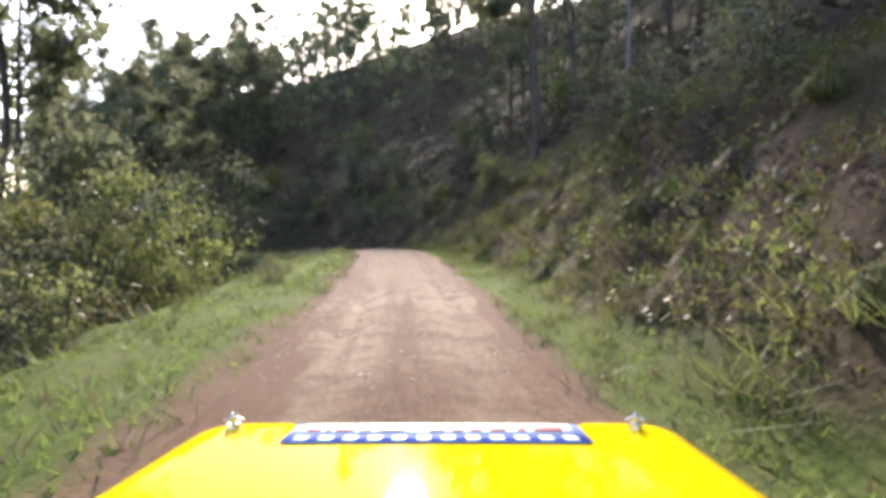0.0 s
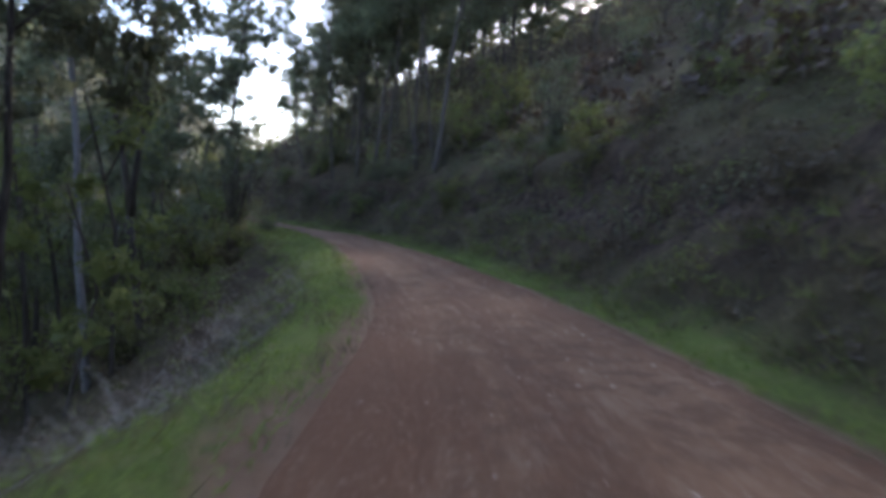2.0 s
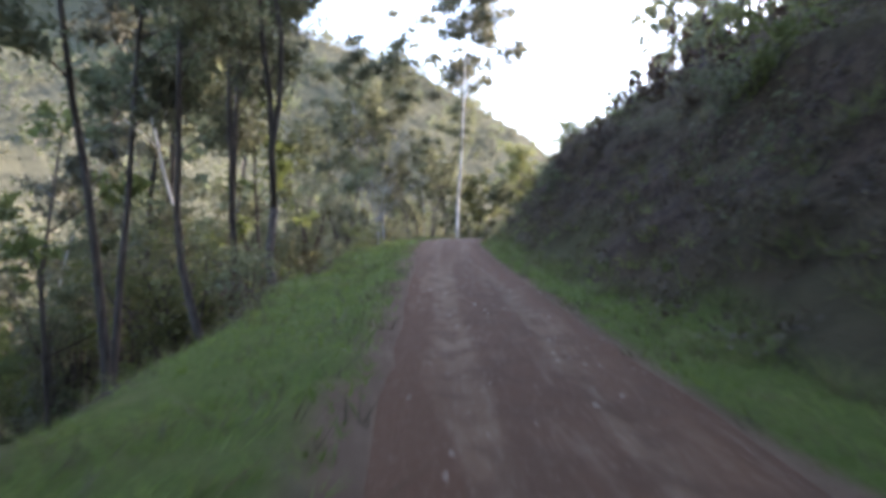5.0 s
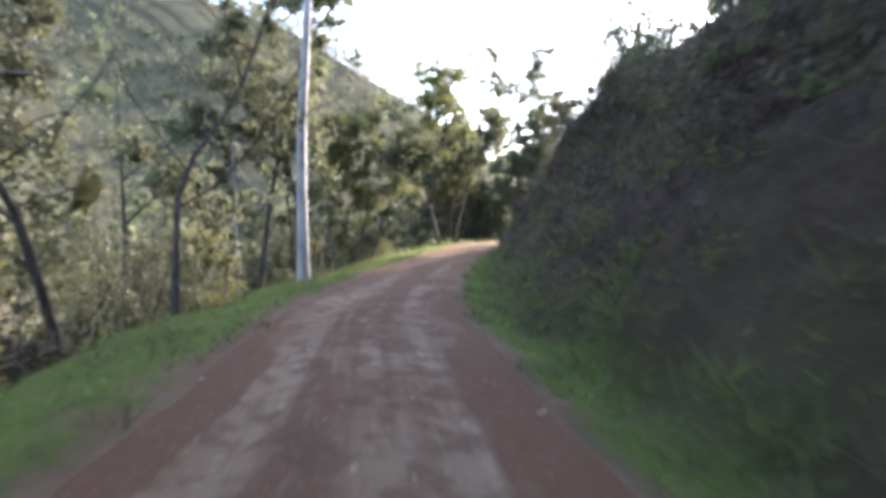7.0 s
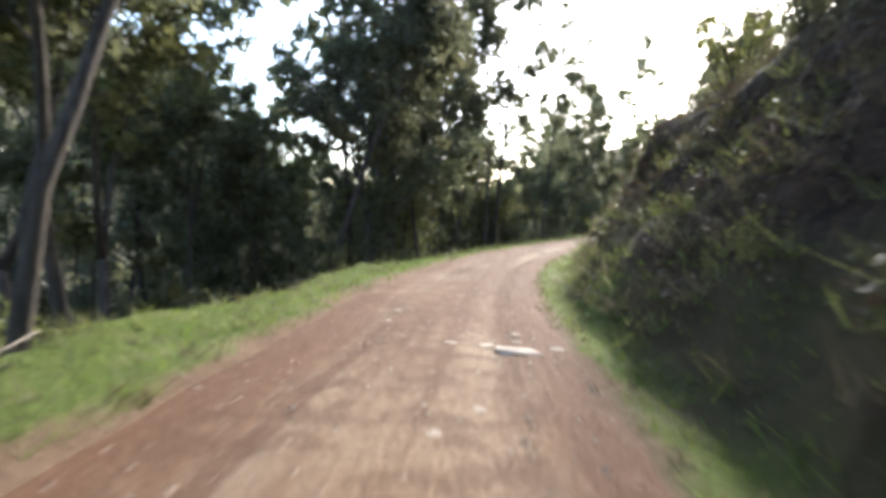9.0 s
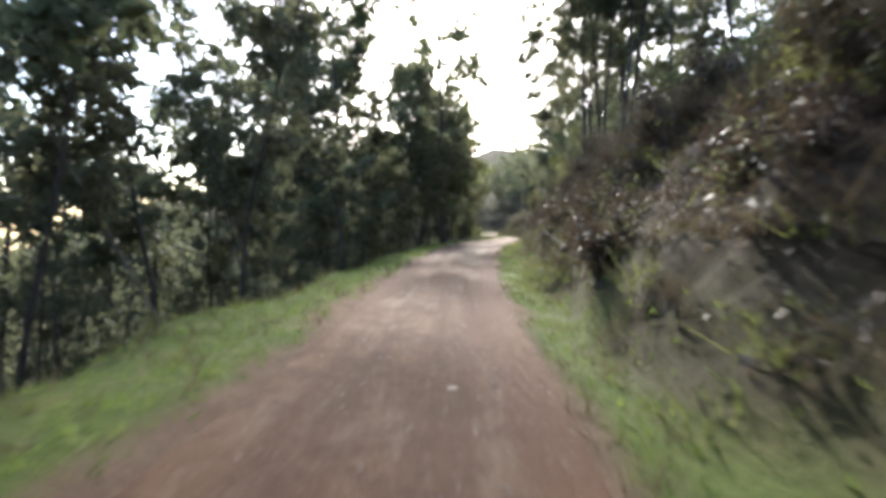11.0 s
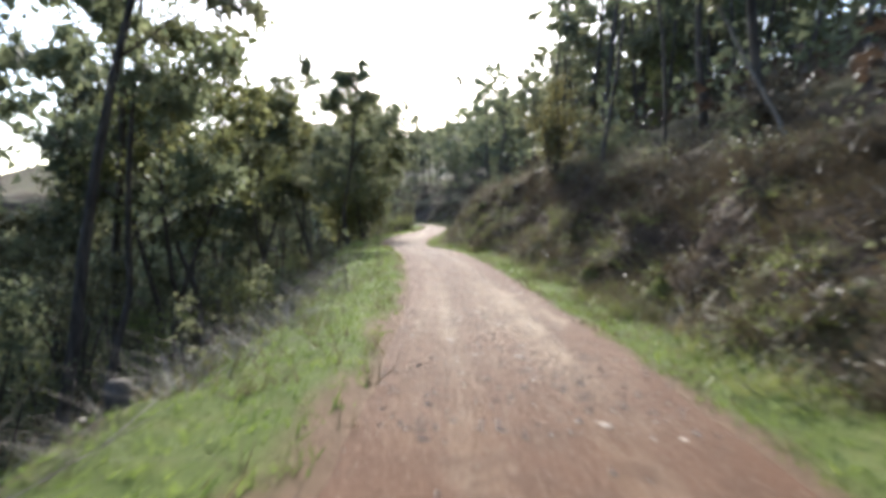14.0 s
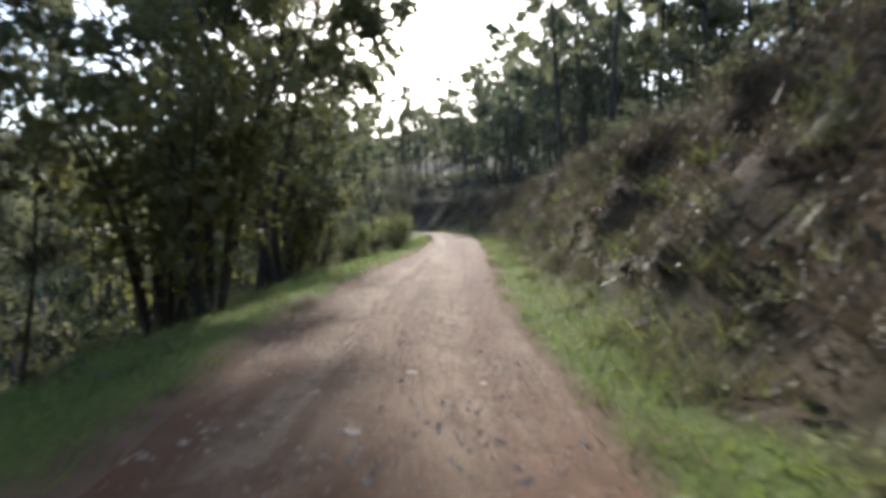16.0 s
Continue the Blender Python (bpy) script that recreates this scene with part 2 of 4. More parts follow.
# ---- the lie of the land ----
def smooth(v, sigma):
    """Gaussian smoothing along the first axis, in rows of half a metre."""
    if sigma < 0.6:
        return v
    n = int(min(3 * sigma, 600))
    k = np.exp(-0.5 * (np.arange(-n, n + 1) / sigma) ** 2)
    k /= k.sum()
    lead = v[0] + (np.arange(-n, 0)[:, None]) * (v[1] - v[0])
    tail = v[-1] + (np.arange(1, n + 1)[:, None]) * (v[-1] - v[-2])
    w = np.concatenate([lead, v, tail])
    return np.stack([np.convolve(w[:, c], k, "valid") for c in range(v.shape[1])], 1)


LENS_HEIGHT = 1.3
drive = np.array(DRIVE)
fine_t = np.linspace(0, 16, 3201)
line = np.stack([np.interp(fine_t, drive[:, 0], drive[:, c]) for c in (1, 2, 3)], 1)
line[:, 2] -= LENS_HEIGHT
gone = np.concatenate([[0], np.cumsum(np.linalg.norm(np.diff(line[:, :2], axis=0), axis=1))])
STEP, BEFORE, AFTER = 0.5, 40.0, 230.0
steps = np.arange(0, gone[-1], STEP)
mid_t = np.interp(steps, gone, fine_t)
mid = np.stack([np.interp(steps, gone, line[:, c]) for c in range(3)], 1)
lead_in = mid[0] + np.arange(-BEFORE, 0, STEP)[:, None] * np.array([0.015, 1.0, 0.0])
ahead = np.arange(STEP, AFTER, STEP)
bend = np.radians(np.interp(ahead, [0, 15, 32, 46, 95, 230], [0.8, -1, -1, 4, 60, 110]))
run_out = mid[-1] + np.cumsum(np.stack([-np.sin(bend), np.cos(bend), 0 * bend - 0.004], 1) * STEP, axis=0)
axis = smooth(np.concatenate([lead_in, mid, run_out]), 4)
way_t = np.concatenate([np.full(len(lead_in), 0.0), mid_t, np.full(len(run_out), 16.0)])
way_t[len(lead_in) + len(mid):] += ahead / 22.0
way_t[:len(lead_in)] -= np.arange(BEFORE, 0, -STEP)[:len(lead_in)] / 22.0
ROWS = len(axis)

# road edges: seconds at which the lens passes, metres to the left and right edge
EDGE_T = [-2, 0.2, 0.5, 0.9, 1.75, 2.0, 2.5, 3.0, 3.5, 4.0, 4.5, 5.0, 5.6, 6.5, 7.0, 7.5, 8.0, 8.5, 9.0, 9.5, 10.0, 10.5, 11.3, 12.0, 12.5, 13.0, 13.5, 14.0, 14.5, 15.0, 15.5, 16.2, 16.5, 17.1, 19]
EDGE_L = [-1.4, -1.4, -1.3, -1.0, -0.9, -0.8, -0.5, -0.3, -0.3, -0.8, -0.4, -0.3, -0.6, -1.55, -1.6, -1.4, -1.5, -1.6, -2.2, -2.6, -2.3, -1.8, -1.5, -1.6, -1.75, -1.5, -0.85, -0.6, -0.55, -0.85, -0.8, -1.9, -2.1, -1.4, -1.4]
EDGE_R = [1.3, 1.3, 1.25, 1.5, 2.5, 2.8, 3.0, 2.8, 2.5, 2.1, 1.85, 1.9, 1.6, 1.0, 1.2, 1.5, 1.5, 1.5, 1.0, 0.65, 0.5, 0.6, 0.8, 0.95, 1.05, 1.25, 1.65, 1.9, 2.2, 1.75, 1.6, 0.8, 0.7, 1.1, 1.4]
edge_l = smooth(np.interp(way_t, EDGE_T, EDGE_L)[:, None], 5)[:, 0]
edge_r = smooth(np.interp(way_t, EDGE_T, EDGE_R)[:, None], 5)[:, 0]

for i in range(ROWS):
    x, y, z = axis[i]
    edge_l[i] += noise.noise((x * 0.7, y * 0.7, 31)) * 0.08 + noise.noise((x * 1.9, y * 1.9, 33)) * 0.05
    edge_r[i] += noise.noise((x * 0.7, y * 0.7, 41)) * 0.08 + noise.noise((x * 1.9, y * 1.9, 43)) * 0.05

OUT = np.array([0, 0.15, 0.3, 0.5, 0.7, 0.95, 1.2, 1.5, 1.8, 2.1, 2.4, 2.65, 2.9, 3.1, 3.3, 3.55, 3.8, 4.1, 4.5, 4.9, 5.6, 6.4, 7.3, 8.3, 9.5, 11, 13, 15, 18, 21, 25, 30, 36, 43, 52, 63, 78, 98, 125, 160, 210, 290, 420, 650, 1000])
ROAD = np.linspace(0, 1, 23)

# how the sides rise and fall, outwards from the road's edge
BANK_T = [-2, 0, 1, 2, 3, 4.5, 6, 7, 8, 9, 10, 11.5, 12.5, 13.3, 14, 15, 16, 17, 19]
BANK_FOOT = [1.2, 1.3, 1.4, 1.3, 1.3, 1.6, 1.5, 0.9, 0.9, 0.8, 0.9, 1.0, 1.2, 1.5, 1.6, 1.5, 1.3, 1.3, 1.3]
BANK_HIGH = [3.0, 3.2, 3.2, 3.2, 3.4, 3.6, 4.2, 4.6, 4.6, 4.4, 4.2, 3.8, 3.8, 3.0, 3.0, 3.3, 3.6, 3.4, 3.4]
VERGE_T = [-2, 0, 1, 1.7, 2.4, 3.2, 4.2, 6, 7, 8, 9, 10, 12, 13, 14, 15, 16, 19]
VERGE_W = [3.0, 3.0, 2.6, 1.4, 1.0, 1.6, 2.2, 2.4, 1.8, 2.0, 2.4, 2.4, 1.8, 1.9, 1.6, 2.0, 2.0, 2.0]
foot = smooth(np.interp(way_t, BANK_T, BANK_FOOT)[:, None], 8)[:, 0]
high = smooth(np.interp(way_t, BANK_T, BANK_HIGH)[:, None], 8)[:, 0]
lip_slope = smooth(np.interp(way_t, [0, 5, 10, 11.5, 16.2, 17.6], [0.6, 0.6, 0.6, 0.42, 0.42, 0.25])[:, None], 8)[:, 0]
verge = smooth(np.interp(way_t, VERGE_T, VERGE_W)[:, None], 8)[:, 0]

steep = smooth(np.interp(way_t, [8, 10, 12, 14, 16, 17.5, 20], [1.0, 1.15, 1.7, 2.0, 1.7, 1.1, 0.8])[:, None], 20)[:, 0]
rise = smooth(np.interp(way_t, [0, 10.5, 12.5, 16.2, 17.6], [0.56, 0.56, 0.45, 0.5, 0.08])[:, None], 8)[:, 0]


def hill(o, i):
    """Height above the road on the uphill side: ditch, tussocky toe, cut face, slope."""
    b = np.clip(o - foot[i], 0, None)
    k = np.clip(b / 3.1, 0, 1)
    face = high[i] * (0.7 * k + 0.3 * k * k * (3 - 2 * k))
    up = lip_slope[i] * np.clip(b - 3.1, 0, 8) + rise[i] * np.clip(b - 11, 0, 62) + 0.18 * np.clip(b - 80, 0, 250)
    return -0.12 * np.exp(-((o - 0.7) / 0.4) ** 2) + face + up


def valley(o, i):
    """Height above the road on the downhill side."""
    b = np.clip(o - verge[i], 0, None)
    down = -0.68 * np.minimum(b, 9) - 0.42 * np.clip(b - 9, 0, 32)
    up = steep[i] * 0.5 * np.clip(b - 62, 0, 110) + 0.25 * np.minimum(steep[i], 1) * np.clip(b - 172, 0, 200)
    return 0.1 * np.exp(-((o - 0.5) / 0.4) ** 2) - 0.04 * np.minimum(o, verge[i]) + down + up


def spread(side):
    """Grid of points outwards from one edge of the road; side is +1 for uphill."""
    grid = np.zeros((ROWS, len(OUT), 3))
    idx = np.arange(ROWS)
    edge = edge_r if side > 0 else edge_l
    for j, o in enumerate(OUT):
        a = smooth(axis, max(0.0, (o - 3) * 1.1 / STEP * 0.5))
        g = np.gradient(a[:, :2], axis=0)
        g /= np.linalg.norm(g, axis=1)[:, None]
        n = np.stack([g[:, 1], -g[:, 0]], 1)
        e = smooth(edge[:, None], max(0.0, (o - 3)))[:, 0]
        grid[:, j, :2] = a[:, :2] + n * (e + side * o)[:, None]
        grid[:, j, 2] = a[:, 2] + (hill(o, idx) if side > 0 else valley(o, idx))
    return grid


def rumple(grid, side):
    """Lumps and hollows, stronger on the bank than on the verge."""
    for j, o in enumerate(OUT):
        if j == 0:
            continue
        for i in range(ROWS):
            x, y, z = grid[i, j]
            edge = foot[i] if side > 0 else verge[i]
            k = min(1.0, max(0.0, (o - edge * 0.7) / 1.2))
            big = noise.noise((x * 0.25, y * 0.25, z * 0.25)) * 0.55 + noise.noise((x * 0.9, y * 0.9, z * 0.9 + 7)) * 0.42
            small = noise.noise((x * 1.7, y * 1.7, 3.0)) * 0.05
            lift = small + k * big * min(1.6, 0.5 + o * 0.08)
            grid[i, j, 2] += lift + (noise.noise((x * 0.02, y * 0.02, 1.0)) * o * 0.08 if o > 20 else 0)
            if side > 0 and k > 0 and o < 9:
                w = o - foot[i]
                hang = 0.5 + noise.noise((x * 0.5, y * 0.5, 51))
                out = 0.2 * math.exp(-((w - 1.9) / 0.5) ** 2) - 0.25 * hang * math.exp(-((w - 3.0) / 0.4) ** 2)
                grid[i, j, 2] += noise.noise((x * 1.6, y * 1.6, z * 1.6 + 60)) * 0.34 * math.exp(-((w - 1.6) / 1.1) ** 2)
                grid[i, j, :2] += (grid[i, j, :2] - grid[i, 0, :2]) / max(o, 0.5) * out
                grid[i, j, :2] += (grid[i, j, :2] - grid[i, 0, :2]) / max(o, 0.5) * (noise.noise((x * 0.4, y * 0.4, 20)) * 0.7 + noise.noise((x * 1.3, y * 1.3, z * 2.2)) * 0.26) * k
    return grid


up_grid, down_grid = rumple(spread(1), 1), rumple(spread(-1), -1)
bed = up_grid[:, :1] * ROAD[None, :, None] + down_grid[:, :1] * (1 - ROAD)[None, :, None]
across = ROAD * 2 - 1
for i in range(ROWS):
    for j in range(1, len(ROAD) - 1):
        x, y, z = bed[i, j]
        u = across[j]
        rut = -0.05 * math.exp(-((abs(u) - 0.5) / 0.13) ** 2) + 0.04 * (1 - u * u)
        bed[i, j, 2] += rut + noise.noise((x * 0.8, y * 0.8, 0)) * 0.03 + noise.noise((x * 3.1, y * 3.1, 5)) * 0.022


def sheet(name, grids, mat, attributes):
    verts, faces, values = [], [], {k: [] for k in attributes}
    for grid, flip, cols in grids:
        start, w = len(verts), grid.shape[1]
        verts += [tuple(v) for v in grid.reshape(-1, 3)]
        for k, fn in attributes.items():
            values[k] += fn(grid, flip, cols)
        for i in range(ROWS - 1):
            for j in range(w - 1):
                a = start + i * w + j
                q = (a, a + 1, a + w + 1, a + w)
                faces.append(q[::-1] if flip else q)
    ob = mesh_ob(name, verts, faces, mat, smooth=True)
    for k, v in values.items():
        at = ob.data.attributes.new(k, "FLOAT", "POINT")
        at.data.foreach_set("value", v)
    return ob


def turf_of(grid, flip, cols):
    out = []
    for i in range(ROWS):
        limit = verge[i] + 0.5 if flip else foot[i] + 0.15
        for j, o in enumerate(cols):
            x, y, z = grid[i, j]
            v = (limit - o) / 0.5 + noise.noise((x * 0.7, y * 0.7, 2)) * 1.2
            edge = min(1.0, o / 0.25 + 0.2)
            out.append(max(0.0, min(1.0, v)) * edge)
    return out


def cut_of(grid, flip, cols):
    out = []
    for i in range(ROWS):
        for j, o in enumerate(cols):
            x, y, z = grid[i, j]
            w = o - foot[i]
            v = 1.3 - abs(w - 1.8) / 1.0 + noise.noise((x * 0.6, y * 0.6, z)) * 1.1
            out.append(0.0 if flip else max(0.0, min(1.0, v)))
    return out


def worn_of(grid, flip, cols):
    """Bare shoulder along the road's edge."""
    out = []
    for i in range(ROWS):
        for j, o in enumerate(cols):
            x, y, z = grid[i, j]
            reach = (0.42 if flip else 0.3) + 0.35 * noise.noise((x * 0.5, y * 0.5, 71)) + 0.15 * noise.noise((x * 2.0, y * 2.0, 72))
            out.append(max(0.0, min(1.0, (reach - o) / 0.2)))
    return out


def far_of(grid, flip, cols):
    return [float(min(1.0, max(0.0, (o - 60) / 40))) if flip else 0.0 for i in range(ROWS) for o in cols]


def packed_shade_of(grid, flip, cols):
    out = []
    for i in range(ROWS):
        for j, u in enumerate(cols):
            x, y, z = grid[i, j]
            a = abs(u * 2 - 1)
            v = 0.6 * math.exp(-((a - 0.45) / 0.22) ** 2) + 0.25 * (1 - a) + noise.noise((x * 0.16, y * 0.16, 9)) * 0.9 + noise.noise((x * 0.6, y * 0.6, 19)) * 0.8 + 0.1
            # low from 1.4 to 4.5: redder clay, plus hill shade put into the colour
            out.append(max(0.0, min(1.0, v * float(np.interp(way_t[i], [0.5, 1.4, 4.5, 6.5, 12, 13], [0.7, 0.06, 0.12, 0.5, 0.6, 0.65])))))
    return out


ground = sheet("ground", [(up_grid, True, OUT), (down_grid, False, OUT)], M["soil"],
               {"turf": lambda g, f, c: turf_of(g, not f, c), "far": lambda g, f, c: far_of(g, not f, c), "cut": lambda g, f, c: cut_of(g, not f, c), "worn": lambda g, f, c: worn_of(g, not f, c)})
tagged(ground, "steep forest hillside of litter and soil beside a track", "ground", kind="structure")
road = sheet("road", [(bed, True, ROAD)], M["road"], {"packed_shade": packed_shade_of, "rim": lambda g, f, c: [float(abs(u - 0.5) - 0.85) for i in range(ROWS) for u in c],
    "across": lambda g, f, c: [float(edge_l[i] + (edge_r[i] - edge_l[i]) * u) for i in range(ROWS) for u in c],
    "along": lambda g, f, c: [i * STEP for i in range(ROWS) for u in c]})
tagged(road, "rutted reddish brown dirt road with loose stones", "road", kind="structure")


def spot(t, off):
    """A place on the ground: seconds along the way, metres beyond the road's edge (+ uphill, - downhill)."""
    f = np.interp(t, way_t, np.arange(ROWS))
    i = int(min(max(f, 0), ROWS - 2))
    k = f - i
    grid = up_grid if off >= 0 else down_grid
    o = abs(off)
    j = int(min(max(np.searchsorted(OUT, o) - 1, 0), len(OUT) - 2))
    m = (o - OUT[j]) / (OUT[j + 1] - OUT[j])
    a = grid[i, j] * (1 - m) + grid[i, j + 1] * m
    b = grid[i + 1, j] * (1 - m) + grid[i + 1, j + 1] * m
    return Vector(a * (1 - k) + b * k)


every = np.concatenate([up_grid[:, :38].reshape(-1, 3), down_grid[:, :38].reshape(-1, 3), bed.reshape(-1, 3)])


def stand(x, y):
    """The place on the ground at x, y."""
    d = (every[:, 0] - x) ** 2 + (every[:, 1] - y) ** 2
    k = np.argpartition(d, 4)[:4]
    w = 1 / (d[k] + 1e-4)
    return Vector((x, y, float((every[k, 2] * w).sum() / w.sum())))


# ---- trees ----
def gum_tree(seed, height, girth, bare, bark, mat, label, lean=0.04, fork=0.0, spread_w=0.2, count=4800, size=0.215, name="tree", clump=0.062, bend=0.07, limbs=10):
    """A tall tree: bent tapered trunk, limbs, and a crown of leaf clumps."""
    rng = np.random.default_rng(seed)
    tree = empty(name, label, "tree")
    verts, faces, tips, rads = [], [], [], []
    drift = rng.normal(size=2) * lean

    def stem(base, aimed, length, r0, n=9):
        pts, p, d = [Vector(base)], Vector(base), Vector(aimed).normalized()
        for k in range(n):
            d = (d + Vector((*rng.normal(size=2) * bend, 0.03))).normalized()
            p = p + d * length / n
            pts.append(p.copy())
        rr = [r0 * (1 - 0.82 * (k / n) ** 0.85) for k in range(n + 1)]
        return pts, rr

    heads = []
    if fork:
        pts, rr = stem((0, 0, -0.8), (*drift, 1), fork + 0.8, girth, 5)
        rr = [girth * (1.25 if k == 0 else 1 - 0.05 * k) for k in range(6)]
        tube(verts, faces, pts, rr, 8)
        for s in (-1, 1):
            a, r = stem(pts[-1] - Vector((0, 0, 0.15)), (s * 0.17 + drift[0], rng.normal() * 0.1, 1), height - fork, girth * 0.66)
            tube(verts, faces, a, r, 8)
            heads.append((a, r))
    else:
        a, r = stem((0, 0, -0.8), (*drift, 1), height + 0.8, girth, 12)
        r[0] *= 1.4
        r[1] *= 1.06
        tube(verts, faces, a, r, 8)
        heads.append((a, r))
    for a, r in heads:
        n = len(a) - 1
        many = limbs if len(heads) == 1 else limbs * 2 // 3
        for k in range(many):
            f = bare + (1 - bare) * (k + rng.random()) / many
            i = min(int(f * n), n - 1)
            p = a[i].lerp(a[i + 1], f * n - i)
            w = rng.random() * 6.28
            reach = height * spread_w * (1.15 - 0.75 * (f - bare) / (1 - bare + 1e-6)) * (0.6 + 0.6 * rng.random())
            q = [p]
            d = Vector((math.cos(w), math.sin(w), 0.5 + 0.5 * rng.random()))
            for m in range(4):
                d = (d + Vector((*rng.normal(size=2) * 0.22, 0.12))).normalized()
                q.append(q[-1] + d * reach / 4)
            r0 = max(0.03, r[i] * 0.42)
            tube(verts, faces, q, [r0, r0 * 0.75, r0 * 0.5, max(0.02, r0 * 0.32), 0.015], 4)
            for m in range(2):
                side = q[3] + Vector(rng.normal(size=3)) * reach * 0.3
                tube(verts, faces, [q[2], q[2].lerp(side, 0.55) + Vector((0, 0, 0.1)), side], [r0 * 0.45, max(0.018, r0 * 0.3), 0.014], 3)
                tips.append(np.array(side))
                rads.append(height * clump * 0.8 * (0.6 + 0.8 * rng.random()))
            for m in (2, 3, 4):
                tips.append(np.array(q[m]) + rng.normal(size=3) * 0.35)
                rads.append(height * clump * (0.6 + 0.8 * rng.random()) * (0.75 if m == 2 else 1))
        tips.append(np.array(a[-1]))
        rads.append(height * clump)
    mesh_ob("trunk", verts, faces, bark, tree, smooth=True)
    if count:
        leaves_ob("crown", leaves(rng, tips, rads, count, size, 0.5, 0.65, 0.7, 13 if count > 1000 else 0, 0.23), mat, tree)
    return tree


def bush(seed, height, width, count, size, mat, label, name="bush", droop=0.15, stems=7, low=0.1):
    """A shrub: thin stems from one root and ragged clumps of leaves."""
    rng = np.random.default_rng(seed)
    thing = empty(name, label, "shrub" if name == "bush" else "tree")
    verts, faces, tips, rads = [], [], [], []
    for k in range(stems):
        w = k * 2.4 + rng.random()
        out = width * 0.5 * (0.35 + 0.65 * rng.random())
        top = height * (0.55 + 0.45 * rng.random())
        tip = Vector((math.cos(w) * out, math.sin(w) * out, top))
        midp = Vector((tip.x * 0.4, tip.y * 0.4, top * 0.55)) + Vector(rng.normal(size=3)) * 0.06 * width
        r = 0.012 + 0.012 * height
        tube(verts, faces, [Vector((tip.x * 0.06, tip.y * 0.06, -0.3)), midp, tip], [r, r * 0.6, 0.006], 5)
        for f in (low + 0.1, low + 0.35, 0.75, 1.0):
            p = midp.lerp(tip, (f - 0.5) * 2) if f > 0.5 else Vector((tip.x * 0.3, tip.y * 0.3, 0)).lerp(midp, f * 2)
            tips.append(np.array(p) + rng.normal(size=3) * 0.08 * width)
            rads.append(width * 0.21 * (0.6 + 0.7 * rng.random()))
    mesh_ob("woody_stem", verts, faces, M["bark"], thing)
    leaves_ob("foliage", leaves(rng, tips, rads, count, size, droop, 0.85, 0.7, 8, 0.17), mat, thing)
    return thing


G = "tall gum tree with dark bark and an open leafy crown"
S = "thin dark sapling standing in a crowded stand"
D = dict(count=1600, size=0.33)
FAR_GUMS = [
    gum_tree(51, 21, 0.140, 0.4, M["bark"], M["gum"], G, **D),
    gum_tree(52, 24, 0.175, 0.42, M["bark"], M["gum"], G, 0.05, **D),
    gum_tree(53, 18, 0.126, 0.3, M["bark"], M["gum"], G, 0.08, 0.0, 0.24, **D),
]
GUMS = [
    gum_tree(1, 21, 0.140, 0.4, M["bark"], M["gum"], G),
    gum_tree(2, 24, 0.175, 0.42, M["bark"], M["gum"], G, 0.05),
    gum_tree(3, 18, 0.126, 0.3, M["bark"], M["gum"], G, 0.08, 0.0, 0.24),
    gum_tree(7, 20, 0.133, 0.35, M["bark"], M["gum"], G, 0.06, 0.0, 0.22),
]
FORKS = [
    gum_tree(4, 20, 0.168, 0.3, M["bark"], M["gum"], "forked gum tree with dark bark and leafy crown", 0.05, 4.5),
    gum_tree(8, 17, 0.140, 0.25, M["bark"], M["gum"], "twisted gum tree with many dark limbs", 0.1, 3.0, 0.28, 3900, 0.24, "tree", 0.055, 0.13),
]
GREYS = [
    gum_tree(5, 19, 0.140, 0.4, M["blue"], M["gum"], "slender gum tree with smooth grey bark", 0.09),
    gum_tree(6, 21, 0.154, 0.45, M["blue"], M["pale"], "gum tree with smooth grey bark and pale leaves", 0.05),
]
WHITES = [gum_tree(9, 15, 0.077, 0.5, M["white"], M["pale"], "thin gum tree with bleached white trunk", 0.08, 0.0, 0.16, 2200, 0.2)]
LEANERS = [
    gum_tree(14, 14, 0.091, 0.35, M["bark"], M["gum"], "leaning dark tree with long crooked limbs", 0.35, 0.0, 0.3, 2600, 0.19, "tree", 0.05, 0.12),
    gum_tree(15, 12, 0.063, 0.4, M["twig"], M["pale"], "leaning pale sapling with crooked bleached trunk", 0.35, 0.0, 0.2, 1500, 0.18, "tree", 0.05, 0.12),
]
DEADS = [gum_tree(16, 13, 0.14, 0.2, M["blue"], M["pale"], "half bare forked gum tree with pale crooked limbs", 0.08, 2.6, 0.3, 800, 0.15, "tree", 0.05, 0.12, 15)]
NAKED = [gum_tree(17, 12, 0.11, 0.3, M["bark"], M["gum"], "nearly bare dark tree with crooked limbs", 0.2, 0.0, 0.3, 420, 0.15, "tree", 0.05, 0.12, 10)]
DOMES = [
    gum_tree(18, 11.5, 0.15, 0.42, M["bark"], M["gum"], "spreading gum tree with a rounded leafy crown", 0.08, 0.0, 0.34, 5200, 0.19, "tree", 0.085, 0.09, 12),
    gum_tree(19, 12.5, 0.14, 0.3, M["bark"], M["wattle"], "spreading olive gum tree with a rounded crown", 0.06, 3.2, 0.3, 5200, 0.19, "tree", 0.08, 0.1, 14),
]
